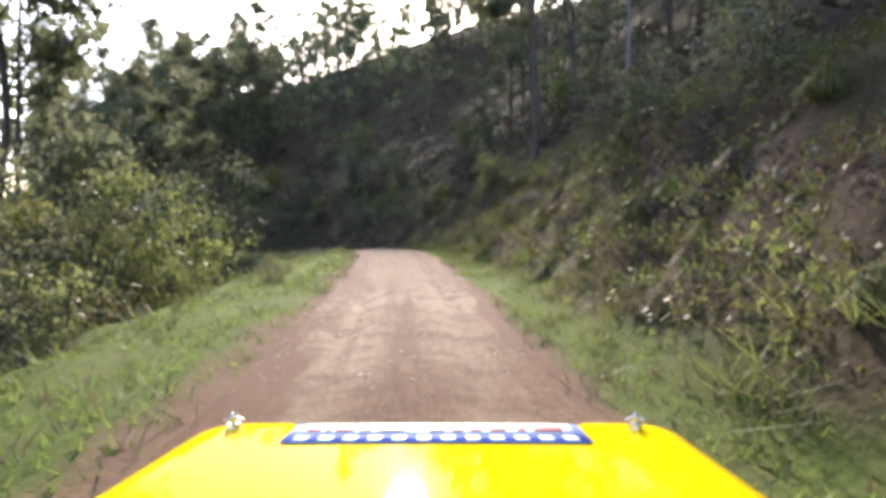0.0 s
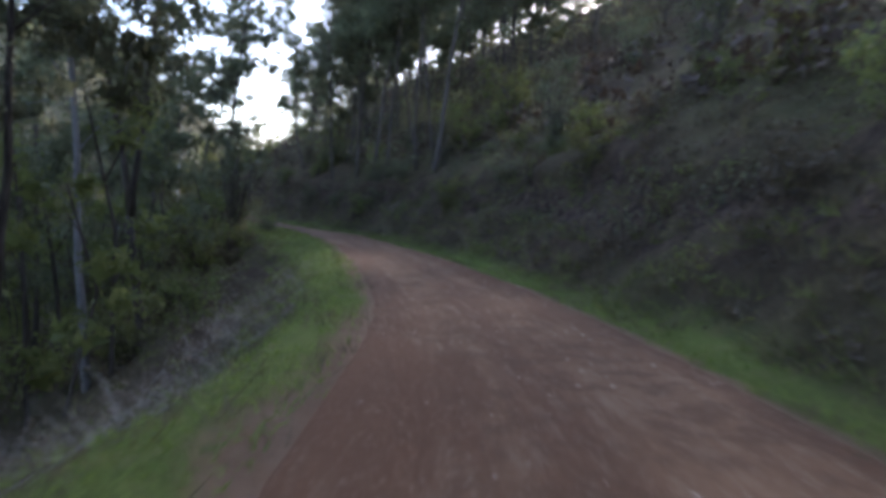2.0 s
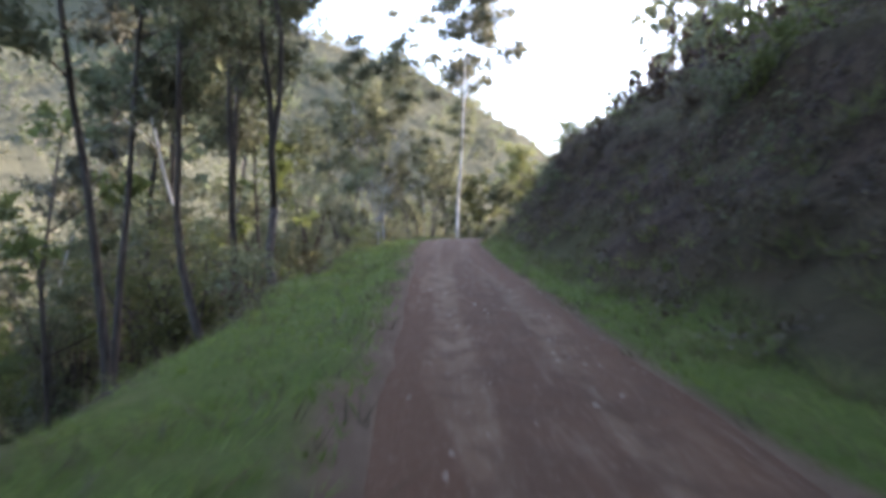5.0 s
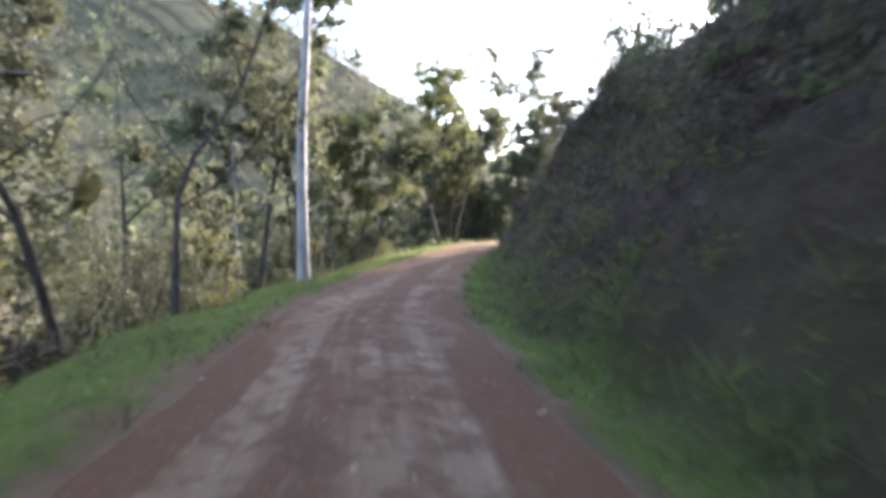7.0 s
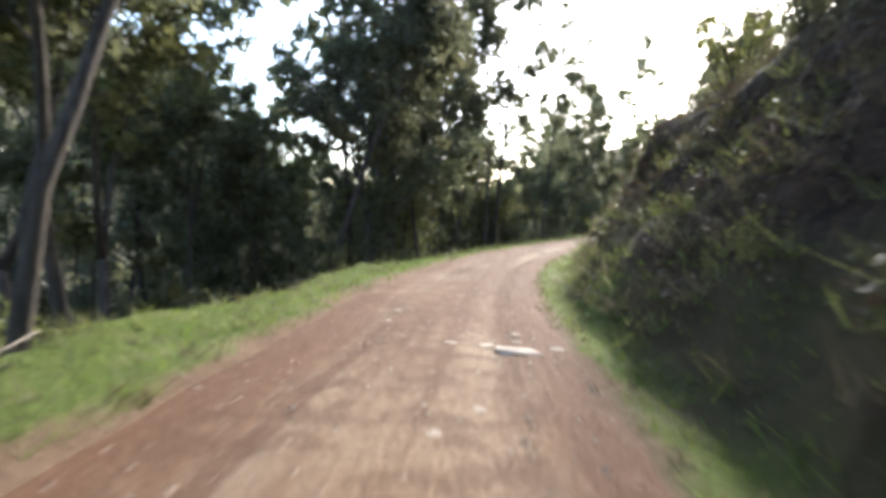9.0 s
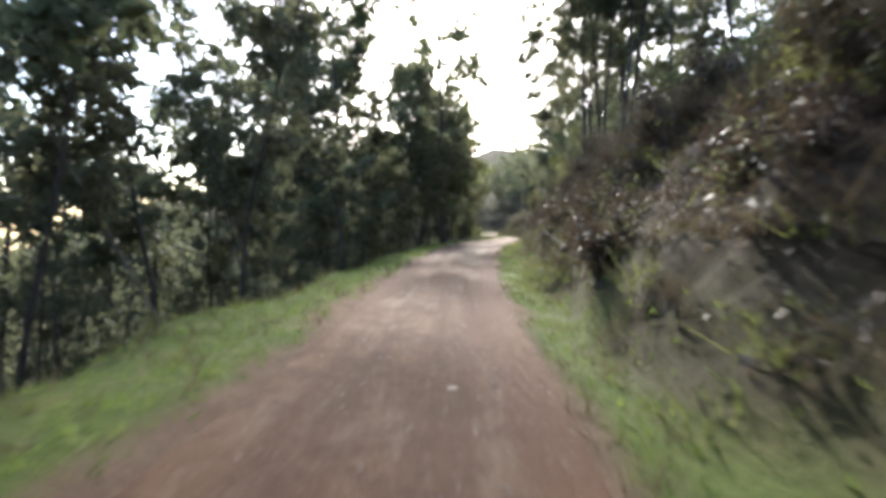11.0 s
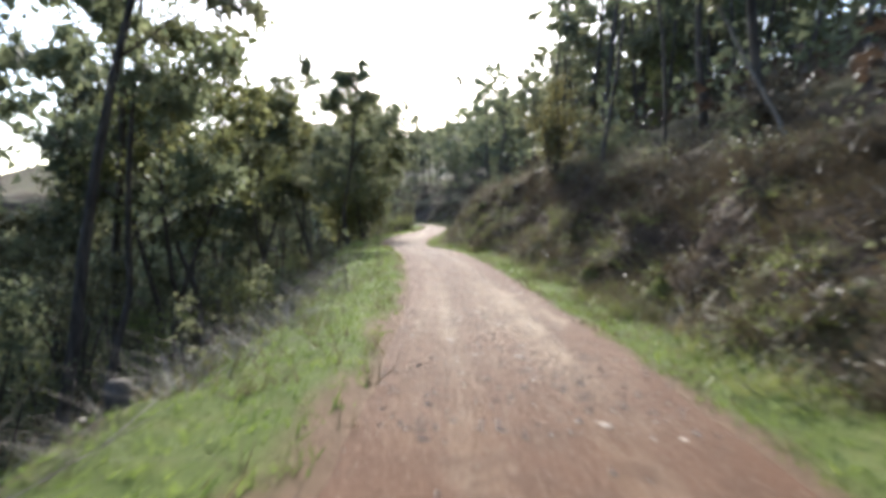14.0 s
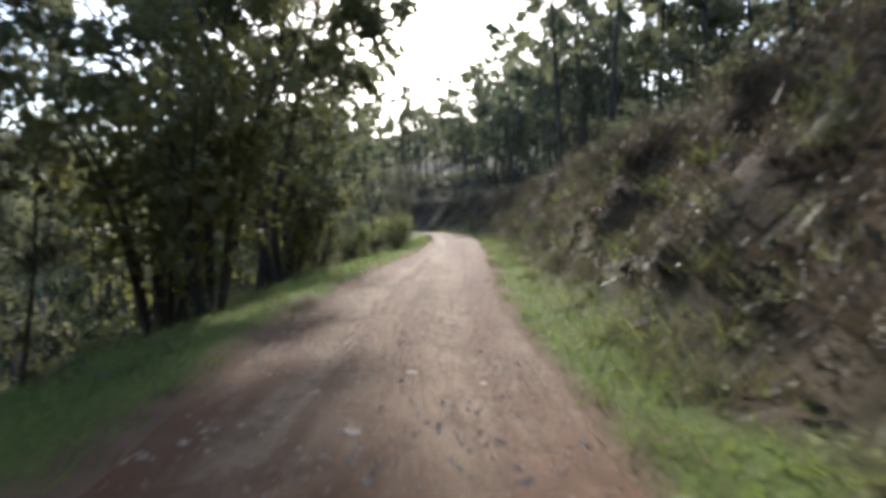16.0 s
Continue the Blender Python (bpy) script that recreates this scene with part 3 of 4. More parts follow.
POLES = [
    gum_tree(11, 13, 0.063, 0.4, M["bark"], M["gum"], S, 0.08, 0.0, 0.15, 1300, 0.23, "sapling"),
    gum_tree(12, 15, 0.077, 0.45, M["bark"], M["gum"], S, 0.1, 0.0, 0.15, 1400, 0.23, "sapling"),
    gum_tree(13, 11, 0.056, 0.35, M["twig"], M["gum"], "thin pale sapling standing in a crowded stand", 0.12, 0.0, 0.16, 1200, 0.23, "sapling"),
]
LOW = [
    bush(21, 6.5, 5.0, 2900, 0.175, M["gum"], "dense dark green understorey tree", "small_tree", 0.35, 10),
    bush(22, 5.0, 4.4, 2800, 0.165, M["wattle"], "bushy olive green wattle tree", "small_tree", 0.35, 10),
    bush(23, 7.5, 4.4, 2900, 0.175, M["pale"], "bushy pale green wattle tree", "small_tree", 0.4, 9),
    bush(24, 6.0, 4.6, 2900, 0.175, M["fern"], "dense green understorey tree beside the track", "small_tree", 0.35, 10),
]
LOW_FAR = [
    bush(26, 6.5, 5.0, 1000, 0.33, M["gum"], "dense dark green understorey tree", "small_tree", 0.35, 8),
    bush(27, 6.0, 4.4, 1000, 0.31, M["wattle"], "bushy olive green wattle tree", "small_tree", 0.35, 8),
]
GOLD = [bush(25, 7.0, 5.0, 2600, 0.22, M["blossom"], "wattle tree with yellowish blossom crown", "small_tree", 0.35, 10, 0.3)]
SHRUBS = [
    bush(31, 1.6, 2.2, 900, 0.12, M["fern"], "low tangled green shrub on the bank"),
    bush(32, 1.2, 1.9, 800, 0.115, M["scrub"], "low brown scrubby bush on the bank"),
    bush(33, 2.2, 2.4, 950, 0.13, M["wattle"], "rounded olive green shrub by the track"),
    bush(34, 1.9, 2.5, 950, 0.13, M["gum"], "low dark green leafy shrub"),
]
plant_rng = np.random.default_rng(77)
used = set()


def plant(thing, place, turn=None, scale=1.0, tilt=(0, 0), sink=0.15, group="", squat=1.0):
    """Sets the thing itself at its first place and copies of it at the next ones."""
    m = Matrix.Translation(Vector(place) - Vector((0, 0, sink))) @ pose(0, 0, 0, tilt[0], tilt[1], plant_rng.random() * 360 if turn is None else turn)
    if thing.name in used:
        ob = copy_thing(thing, m)
    else:
        used.add(thing.name)
        ob = thing
        ob.matrix_basis = m
    ob.scale = (scale, scale, scale * squat)
    if group:
        ob["group"] = group
    return ob


def scatter(things, count, t0, t1, near, far, low, top, tilt=4, power=1.0, group=""):
    for _ in range(count):
        t = t0 + (t1 - t0) * plant_rng.random()
        off = near + (far - near) * plant_rng.random() ** power
        s = low + (top - low) * plant_rng.random()
        th = things[plant_rng.integers(len(things))]
        plant(th, spot(t, off), None, s, (plant_rng.normal() * tilt, plant_rng.normal() * tilt), 0.15, group)


# trees that stand out along the way
KIND = {"g": GUMS, "f": FORKS, "b": GREYS, "w": WHITES, "t": LEANERS, "d": DEADS, "n": NAKED, "p": POLES}
ALONG = [
    ("g", -41.0, 63.6), ("t", -41.5, 65.0), ("w", -52.6, 68.2), ("t", -50.6, 59.3), ("b", -25.8, 51.4), ("g", -40.1, 68.6), ("g", -45.8, 70.2),
    ("w", -72.7, 74.8), ("w", -69.6, 79.6), ("f", -60.8, 80.7),
    ("d", -89.9, 95.8), ("d", -90.9, 96.6), ("b", -110.1, 110.2), ("f", -115.0, 119.0), ("t", -110.3, 114.7), ("t", -116.7, 120.4),
    ("g", -118.3, 132.0), ("g", -130.1, 148.4), ("b", -123.8, 147.1),
]
ALONG += [
    ("g", -114.4, 127.0), ("g", -120.3, 134.0), ("g", -122.7, 140.0), ("g", -125.1, 148.3), ("f", -122.9, 135.8), ("t", -124.3, 142.1), ("g", -128.0, 152.2),
    ("g", -124.1, 145.1), ("b", -126.9, 151.0), ("g", -125.5, 150.9), ("g", -127.3, 167.3), ("g", -125.4, 172.3), ("b", -134.3, 168.5), ("b", -129.6, 165.9),
    ("p", -127.7, 196.7), ("p", -127.4, 211.9), ("g", -129.3, 202.7), ("p", -129.4, 207.1), ("p", -126.5, 216.2), ("p", -126.0, 220.3),
    ("g", -115.4, 207.6), ("g", -112.4, 209.6),
]
ALONG += [
    ("g", -124.6, 215.8), ("g", -124.8, 219.3), ("p", -123.6, 222.6), ("p", -126.3, 216.7), ("p", -125.8, 213.7), ("g", -114.8, 220.3),
    ("p", -111.8, 249.3), ("p", -113.1, 253.8), ("p", -113.9, 258.0), ("g", -131.2, 259.8), ("g", -110.7, 257.2), ("g", -111.4, 252.0), ("g", -131.1, 271.4),
    ("f", -131.7, 273.3), ("p", -127.7, 272.4), ("g", -126.1, 275.3), ("p", -126.7, 278.3), ("g", -126.9, 288.6), ("g", -124.8, 304.1), ("g", -125.7, 296.9),
]
ALONG += [
    ("g", -126.3, 285.2), ("g", -127.3, 286.4), ("p", -125.7, 300.6), ("p", -127.5, 283.7), ("g", -121.3, 312.8),
    ("g", 5.6, 33.8), ("g", 7.5, 31.9), ("b", 11.3, 35.5), ("g", 4.3, 28.7), ("f", -21.8, 46.4), ("g", -21.7, 43.9), ("g", -14.9, 21.3), ("g", -14.2, 19.3),
    ("n", -91.7, 99.9), ("n", -93.5, 102.4), ("t", -88.6, 97.8), ("g", -113.5, 112.0), ("n", -131.0, 271.0),
]
ALONG += [
    ("f", -111.4, 114.7), ("g", -115.3, 121.7), ("g", -96.2, 94.1), ("f", -91.2, 92.5),
    ("g", -42.5, 80.5), ("g", -45.2, 86.1), ("f", -48.8, 93.6), ("g", -40.9, 76.4), ("g", -50.4, 83.8), ("g", -44.0, 72.8),
    ("g", -121.7, 133.9), ("g", -127.1, 147.8), ("f", -128.2, 156.8), ("g", -129.5, 163.1), ("g", -125.3, 214.9),
    ("f", -124.8, 223.0), ("g", -125.5, 211.8), ("f", -127.7, 283.3), ("g", -126.8, 289.7), ("f", -126.0, 295.9), ("g", -124.6, 298.1),
         ("f", -130.1, 279.3),
    ("g", -128.5, 249.7),
    ("g", -129.3, 252.8),
    ("f", -130.0, 258.2),
    ("g", -130.1, 261.4),
    ("f", -130.3, 269.6),
    ("g", -128.1, 247.5),
    ("g", -126.2, 227.8),
    ("g", -125.9, 235.3),
]
for n, (kind, x, y) in enumerate(ALONG):
    row = KIND[kind]
    near = int(np.argmin(np.hypot(axis[:, 0] - x, axis[:, 1] - y)))
    ahead_of = axis[min(near + 1, ROWS - 1)] - axis[near]
    uphill = (x - axis[near, 0]) * ahead_of[1] - (y - axis[near, 1]) * ahead_of[0] > 0
    if math.hypot(axis[near, 0] - x, axis[near, 1] - y) < 3.4 or n >= 79 and math.hypot(axis[near, 0] - x, axis[near, 1] - y) < (10.0 if uphill else 5.0):
        continue
    stunted = (x < -112 and 118 < y < 150) or (x < -122 and 255 < y < 300)
    if stunted and n % 3 == 0:
        continue
    if stunted and kind in "gfb":
        row = DOMES
    plant(row[n % len(row)], stand(x, y), None, 0.92 + 0.16 * plant_rng.random(), (plant_rng.normal() * 1.5, plant_rng.normal() * 1.5), 0.1, "forest trees" if kind != "p" else "saplings", 0.6 if stunted and row is not DOMES else 1.0)

tall = gum_tree(41, 22.5, 0.19, 0.62, M["white"], M["pale"], "tall gum tree with smooth white trunk beside the track", 0.03, 0.0, 0.36, 11000, 0.26, "tree", 0.068, 0.03, 17)
plant(tall, stand(-97.4, 107.2), 200, 1.0, (0, 1.0))
fork_tree = gum_tree(42, 17, 0.2, 0.35, M["bark"], M["gum"], "forked gum tree with scarred grey-brown trunk", 0.02, 5.2, 0.2, 3000)
plant(fork_tree, stand(-27.3, 54.1), 40, 1.0)
for x, y, s in ((-126.0, 280.6, 0.85), (-128.1, 283.0, 1.00), (-126.6, 153.2, 1.20), (-128.8, 170.1, 1.30), (-127.6, 291.0, 0.95), (-10.2, 74.5, 0.7), (-114.9, 262.5, 0.6)):
    plant(GOLD[0], stand(x, y), None, s, (0, 0), 0.15, "blossoming wattles")

# downhill forest
scatter(FAR_GUMS + GREYS[:1], 74, -1, 22, -8, -45, 0.8, 1.2, 3, 1.2, "forest trees")
scatter(POLES, 60, 9.5, 13.4, -4.5, -16, 0.8, 1.2, 3, 1.0, "saplings")
scatter(POLES, 22, 15.0, 19, -4.5, -16, 0.8, 1.2, 3, 1.0, "saplings")
scatter(POLES, 26, -0.5, 9.5, -7, -25, 0.8, 1.2, 3, 1.0, "saplings")
scatter(LOW_FAR, 70, -1, 19, -10, -28, 0.6, 1.15, 5, 1.3, "understorey")
scatter(LOW[:1] + LOW[3:], 14, 3.8, 6.6, -4.5, -12, 0.6, 1.0, 5, 1.0, "understorey")
scatter(LOW[:1] + LOW[3:], 30, 13.2, 16.4, -9, -22, 0.5, 0.85, 5, 1.0, "understorey")
scatter(LOW[:3], 44, 5.0, 9.5, -5.0, -13, 0.5, 0.95, 5, 1.0, "understorey")
scatter(SHRUBS, 9, -0.5, 0.5, -3.8, -9, 0.6, 1.1, 6, 1.0, "shrubs")
scatter(SHRUBS, 56, 3.0, 12.8, -3.4, -9, 0.6, 1.1, 6, 1.0, "shrubs")
scatter(SHRUBS, 24, 15.3, 18, -4.5, -10, 0.6, 1.1, 6, 1.0, "shrubs")
scatter(LOW[:1], 26, 13.7, 16.0, -9, -24, 0.6, 0.95, 4, 1.0, "understorey")
# uphill forest
scatter(FAR_GUMS, 72, -1, 23, 10, 50, 0.75, 1.05, 3, 0.8, "forest trees")
scatter(LOW[:1], 6, 8.8, 10.4, 3.6, 6.0, 0.35, 0.6, 6, 1.0, "understorey")
scatter(LOW, 14, 16.9, 18.6, -1.5, -5, 0.35, 0.6, 6, 1.0, "understorey")
scatter(LOW_FAR, 22, -1, 22, 10, 40, 0.5, 0.9, 5, 1.0, "understorey")
scatter(LOW[:1] + LOW[3:], 20, 5.2, 10.8, 5.2, 13, 0.45, 0.85, 6, 1.0, "understorey")
scatter(LOW[:1] + LOW[3:], 16, 12.7, 14.2, 3.4, 10, 0.4, 0.7, 6, 1.0, "understorey")
scatter(LOW[:1] + LOW[3:], 5, 15.5, 17.5, 7, 14, 0.4, 0.75, 6, 1.0, "understorey")
scatter(LOW[:1] + LOW[3:], 20, 1.6, 5.0, 5.0, 16, 0.4, 0.75, 6, 1.0, "understorey")
scatter(SHRUBS[:2] + SHRUBS[3:], 105, -0.5, 12.4, 2.2, 9, 0.45, 0.95, 8, 1.0, "shrubs")
scatter([SHRUBS[1], SHRUBS[1], SHRUBS[3]], 60, 12.4, 20, 5.0, 11, 0.45, 0.9, 8, 1.0, "shrubs")
for n, (t, off, size) in enumerate(((13.26, -6.4, 1.2), (13.45, -5.6, 1.15), (13.52, -8.0, 1.25), (13.6, -5.8, 1.0), (13.66, -9.0, 1.1))):
    plant(DOMES[n % 2], spot(t, off), None, size, (2, 3), 0.2, "forest trees")
scatter(SHRUBS[1:2], 90, 10.9, 13.3, 1.5, 5.0, 0.4, 0.85, 8, 1.0, "shrubs")
scatter(GUMS, 8, 12.2, 13.4, 5, 9, 0.75, 0.95, 3, 1.0, "forest trees")
scatter(GUMS, 9, 13.0, 14.3, 6, 14, 0.7, 0.95, 3, 1.0, "forest trees")
scatter(GUMS, 9, 4.4, 6.0, 10.5, 17, 0.95, 1.15, 3, 1.0, "forest trees")
scatter(GUMS, 7, 3.9, 4.9, 4.8, 8.0, 0.9, 1.05, 3, 1.0, "forest trees")
for x, y, s in ((-124.5, 152.0, 0.8), (-126.5, 156.0, 0.85), (-125.0, 160.0, 0.72)):
    plant(GUMS[int(y) % 4], stand(x, y), None, s, (0, 2), 0.15, "forest trees")
for t, off, s in ((4.75, 5.5, 0.9), (4.95, 4.6, 1.0), (5.1, 6.5, 0.95), (5.3, 5.2, 0.9), (5.5, 6.0, 1.0)):
    plant(GUMS[int(t * 20) % 4], spot(t, off), None, s, (0, 2), 0.15, "forest trees")
scatter(GUMS, 7, 4.9, 6.3, -3.8, -8, 0.8, 1.0, 3, 1.0, "forest trees")
# thicket where the first bend begins, beside the grass
for x, y, s, k in ((-114.1, 217.8, 0.70, 0), (-114.6, 214.5, 0.75, 3), (-115.1, 212.4, 0.65, 0), (-111.8, 219.9, 1.00, 0), (-40.8, 63.3, 0.85, 0), (-47.2, 67.4, 1.30, 0), (-36.5, 66.1, 1.30, 0), (-7.4, 12.6, 0.62, 3), (-8.6, 10.4, 0.7, 0), (-6.9, 15.2, 0.7, 3), (-9.5, 14.5, 0.9, 0), (-8.4, 18.0, 0.8, 1), (-15.0, 30.5, 1.3, 0), (-15.8, 27.0, 1.4, 3), (-13.2, 34.0, 1.35, 0)):
    plant(LOW[k], stand(x, y), None, s, (3, 2), 0.15, "understorey")
for x, y, s, k in ((-3.9, 13.4, 0.3, 3), (-5.2, 11.9, 0.5, 0), (-6.0, 9.2, 0.55, 2), (-6.8, 13.3, 0.6, 0), (-36.6, 69.4, 0.55, 3), (-37.6, 70.2, 0.5, 3), (-81.9, 95.0, 0.28, 0)):
    plant(SHRUBS[k], stand(x, y), None, s, (3, 2), 0.05, "shrubs")


# ---- cover that nobody could count ----
def cover(name, label, seed, count, side, t0, t1, near, far, per, radius, size, mat, droop=0.2, lift=0.3, power=1.0, flat=0.7):
    """Clumps of leaves over a stretch of ground, joined."""
    rng = np.random.default_rng(seed)
    c = np.array([spot(t0 + (t1 - t0) * rng.random(), side * (near + (far - near) * rng.random() ** power)) for _ in range(count)])
    c[:, 2] += radius * lift
    ob = leaves_ob(name, leaves(rng, c, radius * (0.5 + rng.random(count)), count * per, size, droop, flat, 0.4), mat)
    return tagged(ob, label, name.replace("_", " "), kind="stuff")


def blades(name, label, seed, count, side, t0, t1, near, far, tall_, wide, mat, hang=0.35, tuft=1, mask=0.0):
    """Single blades of grass, joined; tuft sets how many spring from one root."""
    rng = np.random.default_rng(seed)
    roots = []
    while len(roots) < count // tuft:
        p = spot(t0 + (t1 - t0) * rng.random(), side * (near + (far - near) * rng.random()))
        if noise.noise((p.x * 0.6, p.y * 0.6, 4.0)) > mask - 0.3 * rng.random():
            roots.append(p)
    base = np.repeat(np.array(roots), tuft, 0)
    n = len(base)
    base = base + rng.normal(size=(n, 3)) * (0.025 * tuft ** 0.5) * np.array([1, 1, 0])
    base[:, 2] -= 0.02
    up = np.stack([rng.normal(size=n) * hang, rng.normal(size=n) * hang, np.ones(n)], 1)
    h = (tall_ * (0.5 + rng.random(n)))[:, None]
    a = rng.random(n) * 6.28
    w = np.stack([np.cos(a), np.sin(a), 0 * a], 1) * (wide * (0.6 + 0.8 * rng.random(n)))[:, None]
    ob = leaves_ob(name, np.stack([base - w, base + w, base + up * h], 1), mat)
    return tagged(ob, label, "grass", kind="stuff")


blades("grass", "short bright green grass on the verge", 101, 120000, -1, -0.5, 18, 0.12, 2.6, 0.085, 0.011, M["grass"], 0.7, 3, -0.25)
blades("grass", "short bright green grass below the bank", 102, 70000, 1, -0.5, 18, 0.12, 1.6, 0.085, 0.011, M["grass"], 0.7, 3, -0.25)
blades("dry_grass", "long dry grass mixed into the verge", 103, 22000, -1, -0.5, 18, 0.0, 3.4, 0.2, 0.009, M["straw"], 0.8, 6, 0.05)
blades("dry_grass", "dry grass along the road's edge", 107, 16000, 1, -0.5, 18, 0.0, 1.2, 0.14, 0.009, M["straw"], 0.8, 6, 0.05)
blades("tussock_grass", "drooping tussocks of dry grass on the bank", 104, 50000, 1, -0.5, 19, 1.0, 3.6, 0.27, 0.009, M["straw"], 1.0, 30, 0.05)
blades("tussock_grass", "drooping green tussocks at the foot of the bank", 105, 60000, 1, -0.5, 19, 0.8, 3.4, 0.27, 0.01, M["fern"], 1.0, 30, -0.1)
blades("dry_grass", "dry grass on the slope above the cut bank", 108, 50000, 1, 0, 19, 3.6, 10.0, 0.22, 0.013, M["straw"], 0.9, 12, -0.1)
blades("grass", "ragged grass on the slope below the track", 106, 32000, -1, -0.5, 18, 1.8, 7.0, 0.26, 0.013, M["fern"], 0.9, 10, -0.15)
cover("undergrowth", "tangled brown and green growth on the bank", 111, 1500, 1, -0.5, 20, 1.3, 8, 54, 0.45, 0.1, M["scrub"], 0.3)
cover("undergrowth", "green ferny growth on the bank", 112, 370, 1, -0.5, 4.6, 1.2, 8, 54, 0.42, 0.1, M["fern"], 0.3)
cover("undergrowth", "green ferny growth on the bank", 145, 230, 1, 10.5, 14, 1.2, 8, 54, 0.42, 0.1, M["fern"], 0.3)
cover("undergrowth", "tangled growth below the track", 113, 950, -1, -0.5, 19, 3.0, 14, 44, 0.6, 0.15, M["scrub"], 0.3)
cover("undergrowth", "dark scrub on the wooded hillside", 114, 1450, 1, -1, 24, 6.5, 70, 34, 1.5, 0.42, M["scrub"], 0.3, 0.4, 1.4)
cover("undergrowth", "dark green scrub on the wooded hillside", 115, 1250, 1, 4.6, 24, 7.5, 75, 36, 1.9, 0.46, M["gum"], 0.3, 0.8, 1.2)
cover("undergrowth", "brown scrub on the hillside above the first bend", 125, 420, 1, -1, 4.6, 7.0, 70, 40, 1.5, 0.36, M["scrub"], 0.3, 0.6, 1.2)
cover("undergrowth", "green scrub on the slope down to the valley", 116, 1400, -1, -1, 22, 10, 48, 32, 1.4, 0.37, M["fern"], 0.3, 0.5)
cover("far_woods", "far sunlit woods across the valley", 121, 4200, -1, -2, 26, 52, 260, 40, 3.4, 0.9, M["pale"], 0.3, 0.8)


def woods(label, seed, count, side, t0, t1, near, far, tall_, per, size, mat, bark, power=1.0, low=0.36, wide=0.1):
    """Many simple trees far from the track: trunk, a few limbs, rounded leaf clumps; all joined."""
    rng = np.random.default_rng(seed)
    v, f, tips, rads = [], [], [], []
    for n in range(count):
        p = spot(t0 + (t1 - t0) * rng.random(), side * (near + (far - near) * rng.random() ** power))
        h = tall_ * (0.6 + 0.7 * rng.random())
        lean = Vector((*rng.normal(size=2) * 0.06, 1.0))
        top = p + lean * h * 0.95
        bow = Vector((*rng.normal(size=2) * 0.4, 0))
        tube(v, f, [p - Vector((0, 0, 0.5)), p + lean * h * 0.5 + bow, top], [h * 0.0085, h * 0.0065, 0.03], 5)
        for k in range(7):
            g = low + (1 - low) * (k + rng.random()) / 7
            out = h * wide * (1.3 - 0.9 * abs(g - 0.62))
            e = p + lean * h * g + Vector((*rng.normal(size=2) * out, 0))
            if k % 2:
                tube(v, f, [p + lean * h * g * 0.82 + bow * 0.7, e], [h * 0.004, 0.02], 3)
            tips.append(e)
            rads.append(h * wide * (0.75 + 0.6 * rng.random()))
    tagged(mesh_ob("wood_trunks", v, f, bark), label + ", trunks", "woods", kind="stuff")
    tagged(leaves_ob("wood_crowns", leaves(rng, np.array(tips), rads, count * per, size, 0.4, 0.75, 0.5, 7, 0.34), mat), label + ", crowns", "woods", kind="stuff")


woods("dark gum woods on the hillside", 131, 230, 1, -1, 8, 20, 78, 15, 230, 0.56, M["gum"], M["bark"], 0.8)
woods("dark gum woods on the hillside", 132, 250, 1, 8, 24, 14, 78, 15, 230, 0.56, M["gum"], M["bark"], 0.9)
woods("gum woods on the slope to the valley", 133, 230, -1, -1, 24, 16, 60, 15, 240, 0.55, M["gum"], M["bark"])
woods("sunlit gum woods across the valley", 134, 640, -1, -2, 26, 58, 240, 11, 170, 0.7, M["gum"], M["twig"], 1.0, 0.2, 0.15)
woods("gum woods where the road bends away", 135, 52, -1, 16.2, 22, 4, 30, 15, 650, 0.36, M["gum"], M["bark"])
woods("gum woods crowding the downhill side", 136, 30, -1, 9.3, 13.2, 7.5, 24, 15, 900, 0.24, M["gum"], M["bark"])
woods("gum woods above the last bend", 137, 150, 1, 15.6, 24, 9, 40, 14, 500, 0.38, M["gum"], M["bark"])
woods("gum woods above the cut bank", 138, 80, 1, 5.0, 11.5, 13, 30, 13, 500, 0.36, M["gum"], M["bark"])
woods("gum woods below the first bend", 139, 58, -1, 1.8, 8.6, 11, 40, 14, 700, 0.28, M["gum"], M["bark"])
woods("tall gum woods beside the straight", 140, 8, -1, 13.3, 13.95, 8.5, 15, 12, 1000, 0.24, M["gum"], M["bark"])
woods("dense gum woods round the last bend", 151, 290, 1, 16.9, 23.5, 4.5, 75, 13, 190, 0.5, M["gum"], M["bark"], 1.2)
woods("dense gum woods high above the last straight", 152, 80, 1, 13.6, 17.0, 13, 48, 12, 200, 0.46, M["gum"], M["bark"], 1.2)
woods("dense green thicket trees below the first bend", 153, 70, -1, 2.6, 6.6, 6.5, 26, 8, 520, 0.2, M["fern"], M["bark"], 1.0, 0.15, 0.11)
woods("olive thicket trees below the track", 154, 120, -1, 6.0, 9.6, 6.5, 34, 6, 520, 0.19, M["wattle"], M["bark"], 1.0, 0.15, 0.14)
woods("dense gum thicket below the track", 155, 62, -1, 8.6, 13.3, 9.0, 30, 7, 420, 0.23, M["gum"], M["bark"], 1.0, 0.2, 0.1)
woods("dense gum thicket below the last straight", 156, 62, -1, 13.4, 18.5, 9.0, 34, 7, 420, 0.23, M["gum"], M["bark"], 1.0, 0.2, 0.1)
woods("gum woods above the first bank", 157, 30, 1, -0.2, 2.6, 13.0, 32, 12, 420, 0.34, M["gum"], M["bark"], 1.0, 0.3, 0.09)
